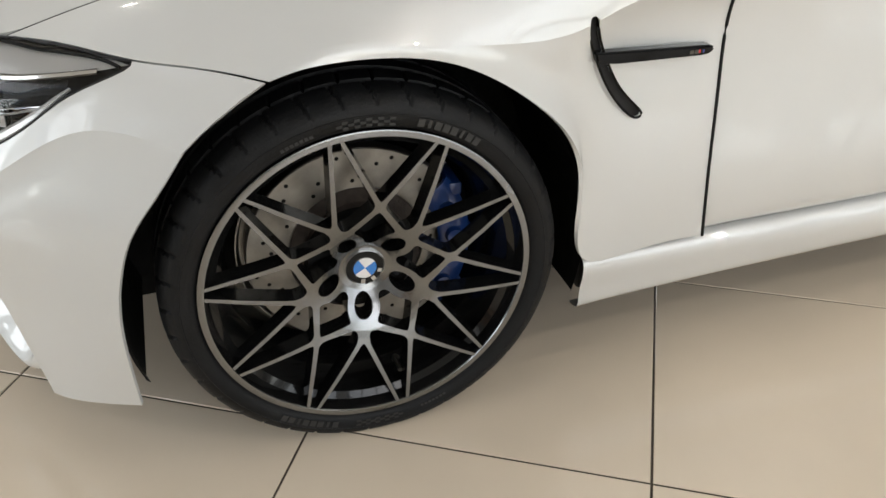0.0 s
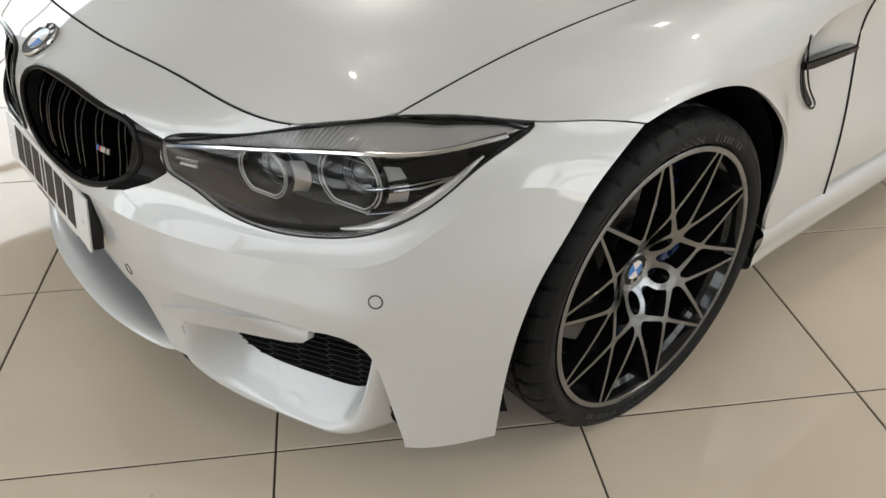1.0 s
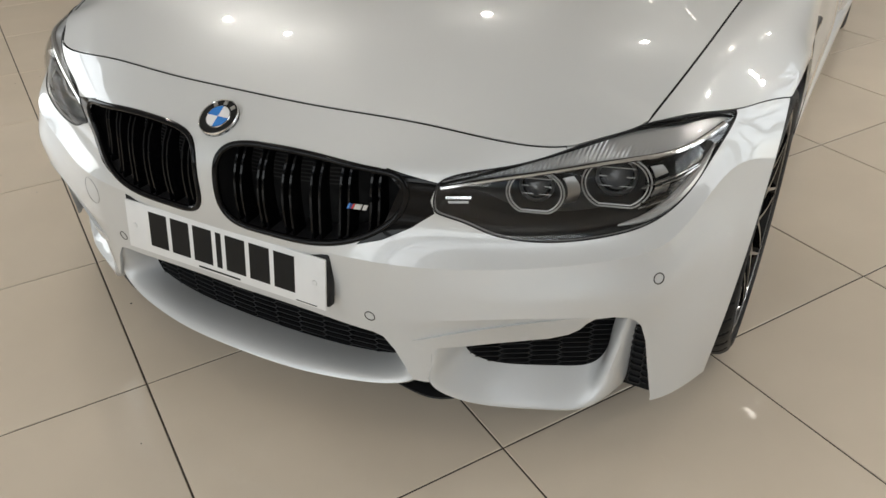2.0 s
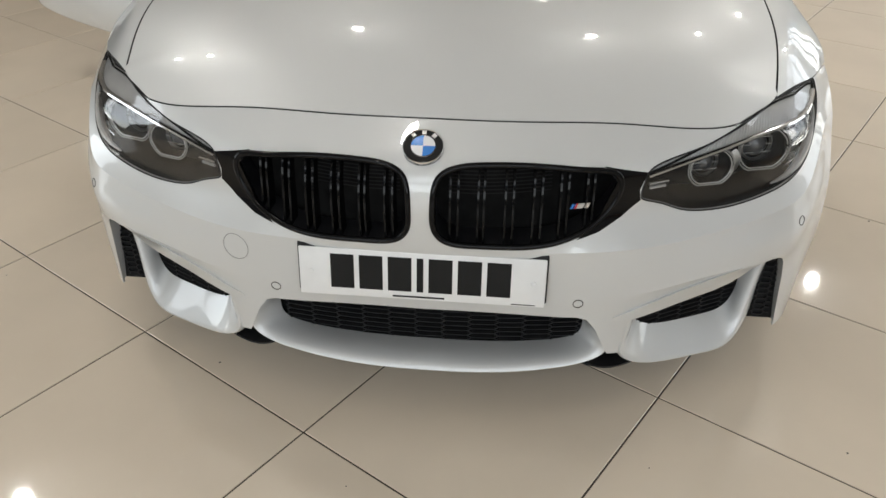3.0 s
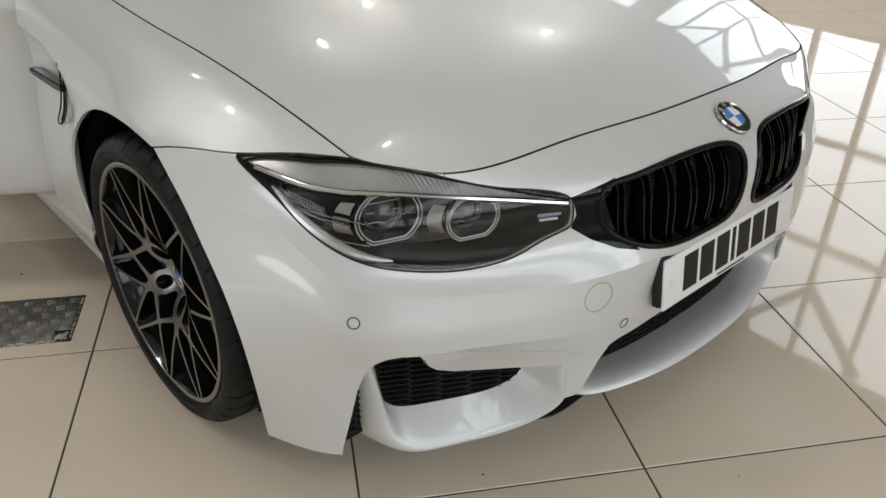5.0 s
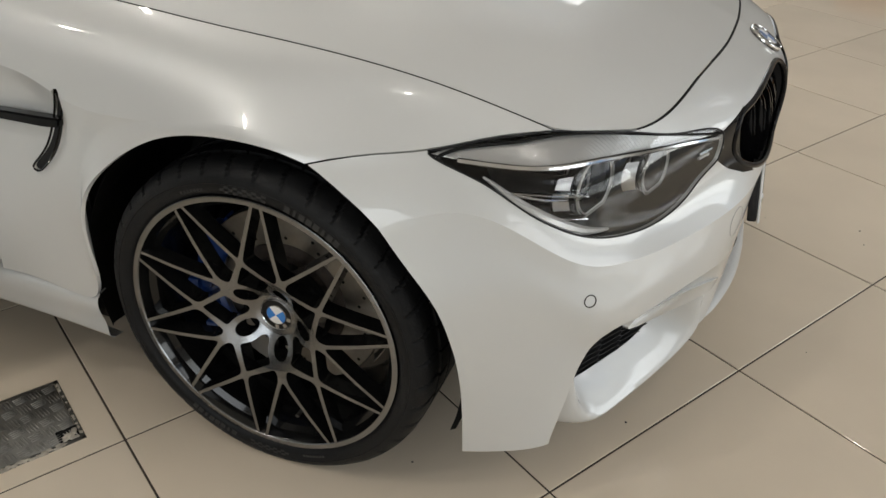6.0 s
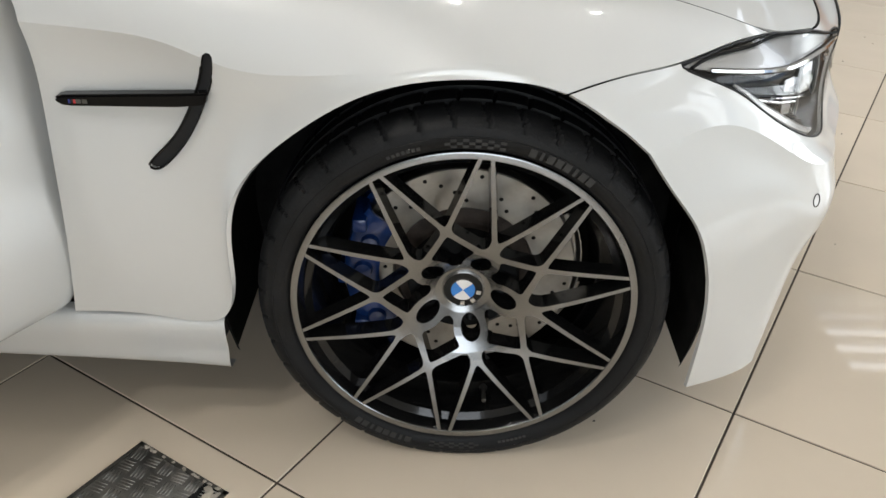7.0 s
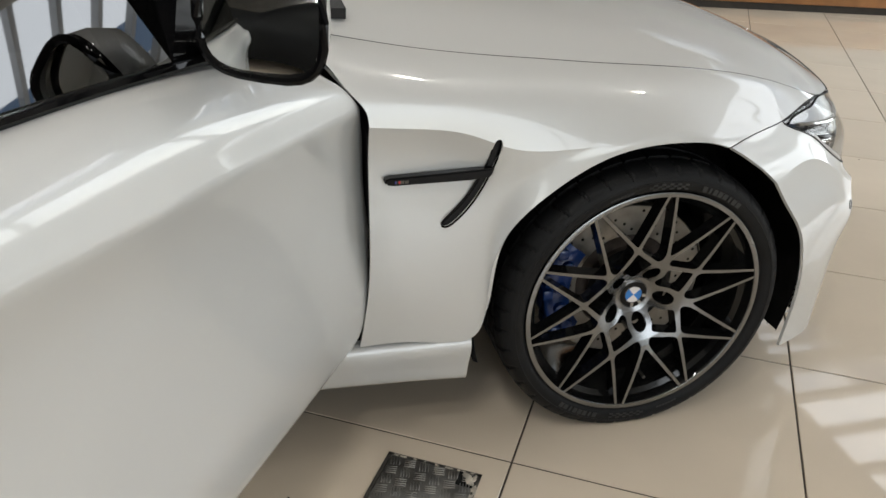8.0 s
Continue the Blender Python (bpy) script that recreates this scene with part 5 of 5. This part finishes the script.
# ---- a dark car parked further back ----
def parked_car(m):
    p = empty("parked_car")
    p.matrix_world = m
    tagged(p, "dark grey parked car with silver wheels", "car")
    low = [[(x, -2.1 + .12 * abs(x), z) for x, z in ((0, .95), (.5, .94), (.78, .86), (.84, .6), (.80, .25))], [(x, -1.9, z) for x, z in ((0, 1.0), (.5, .98), (.80, .9), (.87, .6), (.84, .22))], [(x, 0, z) for x, z in ((0, 1.02), (.5, 1.0), (.82, .93), (.89, .6), (.86, .2))], [(x, 1.2, z) for x, z in ((0, 1.0), (.5, .98), (.80, .92), (.88, .6), (.85, .2))], [(x, 2.0, z) for x, z in ((0, .85), (.5, .83), (.76, .78), (.84, .55), (.80, .22))], [(x, 2.12 - .1 * abs(x), z) for x, z in ((0, .7), (.5, .7), (.72, .66), (.78, .5), (.74, .25))]]
    body = part("body", sheet(both(loft(low, 40, 24)), thick=0.01), DARK_PAINT, p)
    carve(body, [moved(lathe([(0, -1.2), (.34, -1.2), (.34, 1.2), (0, 1.2)], 40), pose(0, y, .31)) for y in (-1.3, 1.3)])
    top = [[(0, -1.6, 1.0), (.45, -1.6, .99), (.70, -1.6, .96)], [(0, -1.1, 1.38), (.42, -1.1, 1.36), (.60, -1.1, 1.28)], [(0, -.2, 1.46), (.42, -.2, 1.44), (.62, -.2, 1.34)], [(0, .35, 1.38), (.42, .35, 1.36), (.60, .35, 1.28)], [(0, 1.1, 1.0), (.45, 1.1, .99), (.72, 1.1, .95)]]
    part("roof", sheet(both(loft(top, 30, 14)), thick=0.01), DARK_PAINT, p)
    side = [[(.70, -1.55, .96), (.61, -1.08, 1.27)], [(.80, -.3, .95), (.63, -.25, 1.33)], [(.74, 1.05, .95), (.61, .36, 1.27)]]
    for s in (1, -1):
        part("side_window", sheet(loft(side, 20, 8), s), DARK_GLASS, p)
        for y in (-1.3, 1.3):
            at = pose(s * .76, y, .31, 0, 0, 0 if s > 0 else 180)
            w = part("tyre", moved(lathe([(.20, .08), (.23, .10), (.29, .10), (.31, .06), (.31, -.06), (.29, -.1)], 40), at), RUBBER, p)
            part("hub_cap", moved(lathe([(0, .085), (.05, .09), (.17, .085), (.20, .095), (.215, .08)], 40), at), LAMP_SILVER, w)
            part("wheel_disc", moved(lathe([(0, 0), (.33, 0)], 30), at), LINER, p)
    return p


parked_car(pose(-5.0, 3.3, 0, 0, 0, -14))

# ---- floor hatch ----
hatch_at = Matrix.Translation((-1.0985, .5425, 0)) @ Matrix.Rotation(TILT, 4, "Z")
hatch = part("floor_hatch", box(-.118, .118, -.098, .098, -.004, .0035, .001), STEEL_PLATE)
hatch.matrix_world = hatch_at
tagged(hatch, "worn chequer plate steel hatch set in the tiled floor", "floor hatch")
for i in range(8):
    for j in range(6):
        cx, cy = -.103 + .0295 * i, -.083 + .033 * j
        along = (i + j) % 2
        bars = []
        for k in range(4):
            o = (k - 1.5) * .0062
            bar = box(-.0125, .0125, -.0011, .0011, 0, .0016, .0007, 1)
            bars.append(moved(bar, pose(cx, cy, .0034, 0, 0, 90 * along + 12) @ pose(0, o, 0)))
        ob = part("tread", join(*bars), STEEL_PLATE, hatch)
for x0, x1, y0, y1 in ((-.128, -.119, -.108, .108), (.119, .128, -.108, .108), (-.128, .128, .099, .108), (-.128, .128, -.108, -.099)):
    part("hatch_frame", box(x0, x1, y0, y1, -.003, .0022, .0006, 1), STEEL_DARK, hatch)
# black slab on the plate, its colour stands for shade in the hole
part("broken_corner_shade", box(.078, .1195, -.0985, -.060, -.003, .0042, .001, 1), LINER, hatch, "black slab for the shaded hole at a broken corner")
rng = random.Random(4)


def lump(x, y, z, w, d, h):
    """A rough crumb of mortar."""
    bm = bmesh.new()
    bmesh.ops.create_icosphere(bm, subdivisions=2, radius=1)
    for v in bm.verts:
        v.co *= rng.uniform(.72, 1.2)
    part("mortar", moved(bm, pose(x, y, z, 0, 0, rng.uniform(-25, 25)) @ Matrix.Diagonal((w, d, h, 1))), MORTAR, hatch)


for k in range(24):
    lump(-.112 + .0085 * k + rng.uniform(-.003, .003), -.1035 + rng.uniform(-.004, .004), .0016, rng.uniform(.004, .013), rng.uniform(.003, .0075), rng.uniform(.0015, .003))
for k in range(14):
    lump(.123, -.1 + .2 * rng.random(), .0012, rng.uniform(.0025, .005), rng.uniform(.004, .009), .0018)
for x, y, w, d in ((.100, -.086, .013, .009), (.112, -.078, .007, .011), (.092, -.094, .009, .005), (.106, -.096, .012, .005)):
    lump(x, y, .0045, w, d, .0025)

# ---- low wooden platform at the edge of the room ----
plinth_at = Matrix.Translation((4.35, -3.9, 0)) @ Matrix.Rotation(radians(72.5), 4, "Z")
plinth = part("display_platform", box(-1.9, 2.6, -.05, .55, .06, .30, .008), WOOD)
plinth.matrix_world = plinth_at
tagged(plinth, "low varnished brown wooden platform with a dark base", "platform")
part("base", box(-1.88, 2.58, -.03, .53, 0, .06), DARK_TRIM, plinth)

# ---- specks of grit on the floor ----
bits = []
for k in range(70):
    x, y = rng.uniform(-2.4, 2.6), rng.uniform(-2.2, 1.8)
    bm = bmesh.new()
    bmesh.ops.create_icosphere(bm, subdivisions=1, radius=rng.uniform(.0015, .004))
    for v in bm.verts:
        v.co *= rng.uniform(.6, 1.3)
    bits.append(moved(bm, Matrix.Translation((x, y, .001)) @ Matrix.Diagonal((1.3, 1, .5, 1))))
tagged(part("grit", join(*bits), DARK_TRIM), "dark grit and dirt specks on the tiled floor", "grit", kind="stuff")

# ---- floor tiles ----
def tile_mesh():
    bm = box(-PITCH / 2 + 0.0023, PITCH / 2 - 0.0023, -PITCH / 2 + 0.0023, PITCH / 2 - 0.0023, -0.02, 0.0)
    top = [e for e in bm.edges if all(v.co.z > -0.001 for v in e.verts)]
    bmesh.ops.bevel(bm, geom=top, offset=0.0012, segments=1, affect="EDGES")
    me = bpy.data.meshes.new("tile")
    bm.to_mesh(me)
    bm.free()
    me.materials.append(TILE)
    return me


tile = tile_mesh()
half = PITCH / 2
near, rest = [], []
for i in range(-22, 26):
    for j in range(-22, 24):
        x, y = crossing(i + 0.5, j + 0.5)
        if X0 - 0.4 < x < X1 + 0.4 and Y0 - 0.4 < y < Y1 + 0.4:
            (near if -4.0 < x < 4.7 and -5.0 < y < 4.0 else rest).append((x, y))
near.sort(key=lambda p: (p[0] - 0.5) ** 2 + (p[1] + 0.5) ** 2)
rest += near[295:]
for x, y in near[:295]:
    t = new("tile", tile)
    t.parent = floor
    t.matrix_local = Matrix.Translation((x, y, 0)) @ Matrix.Rotation(TILT, 4, "Z")
verts, faces = [], []
for x, y in rest:
    a, b = (half - 0.0023) * UX, (half - 0.0023) * UY
    k = len(verts)
    verts += [(x - a + b, y - b - a, 0), (x + a + b, y + b - a, 0), (x + a - b, y + b + a, 0), (x - a - b, y - b + a, 0)]
    verts += [(p[0], p[1], -0.02) for p in verts[k:]]
    faces += [(k, k + 1, k + 2, k + 3)] + [(k + n, k + 4 + n, k + 4 + (n + 1) % 4, k + (n + 1) % 4) for n in range(4)]
far = bpy.data.meshes.new("far_tiles")
far.from_pydata(verts, [], faces)
bm = bmesh.new()
bm.from_mesh(far)
for co, no in (((X0, 0, 0), (-1, 0, 0)), ((X1, 0, 0), (1, 0, 0)), ((0, Y0, 0), (0, -1, 0)), ((0, Y1, 0), (0, 1, 0))):
    bmesh.ops.bisect_plane(bm, geom=bm.verts[:] + bm.edges[:] + bm.faces[:], plane_co=co, plane_no=no, clear_outer=True)
bm.to_mesh(far)
bm.free()
far.materials.append(TILE)
ft = new("far_tiles", far)
ft.parent = floor
tagged(ft, kind="stuff")
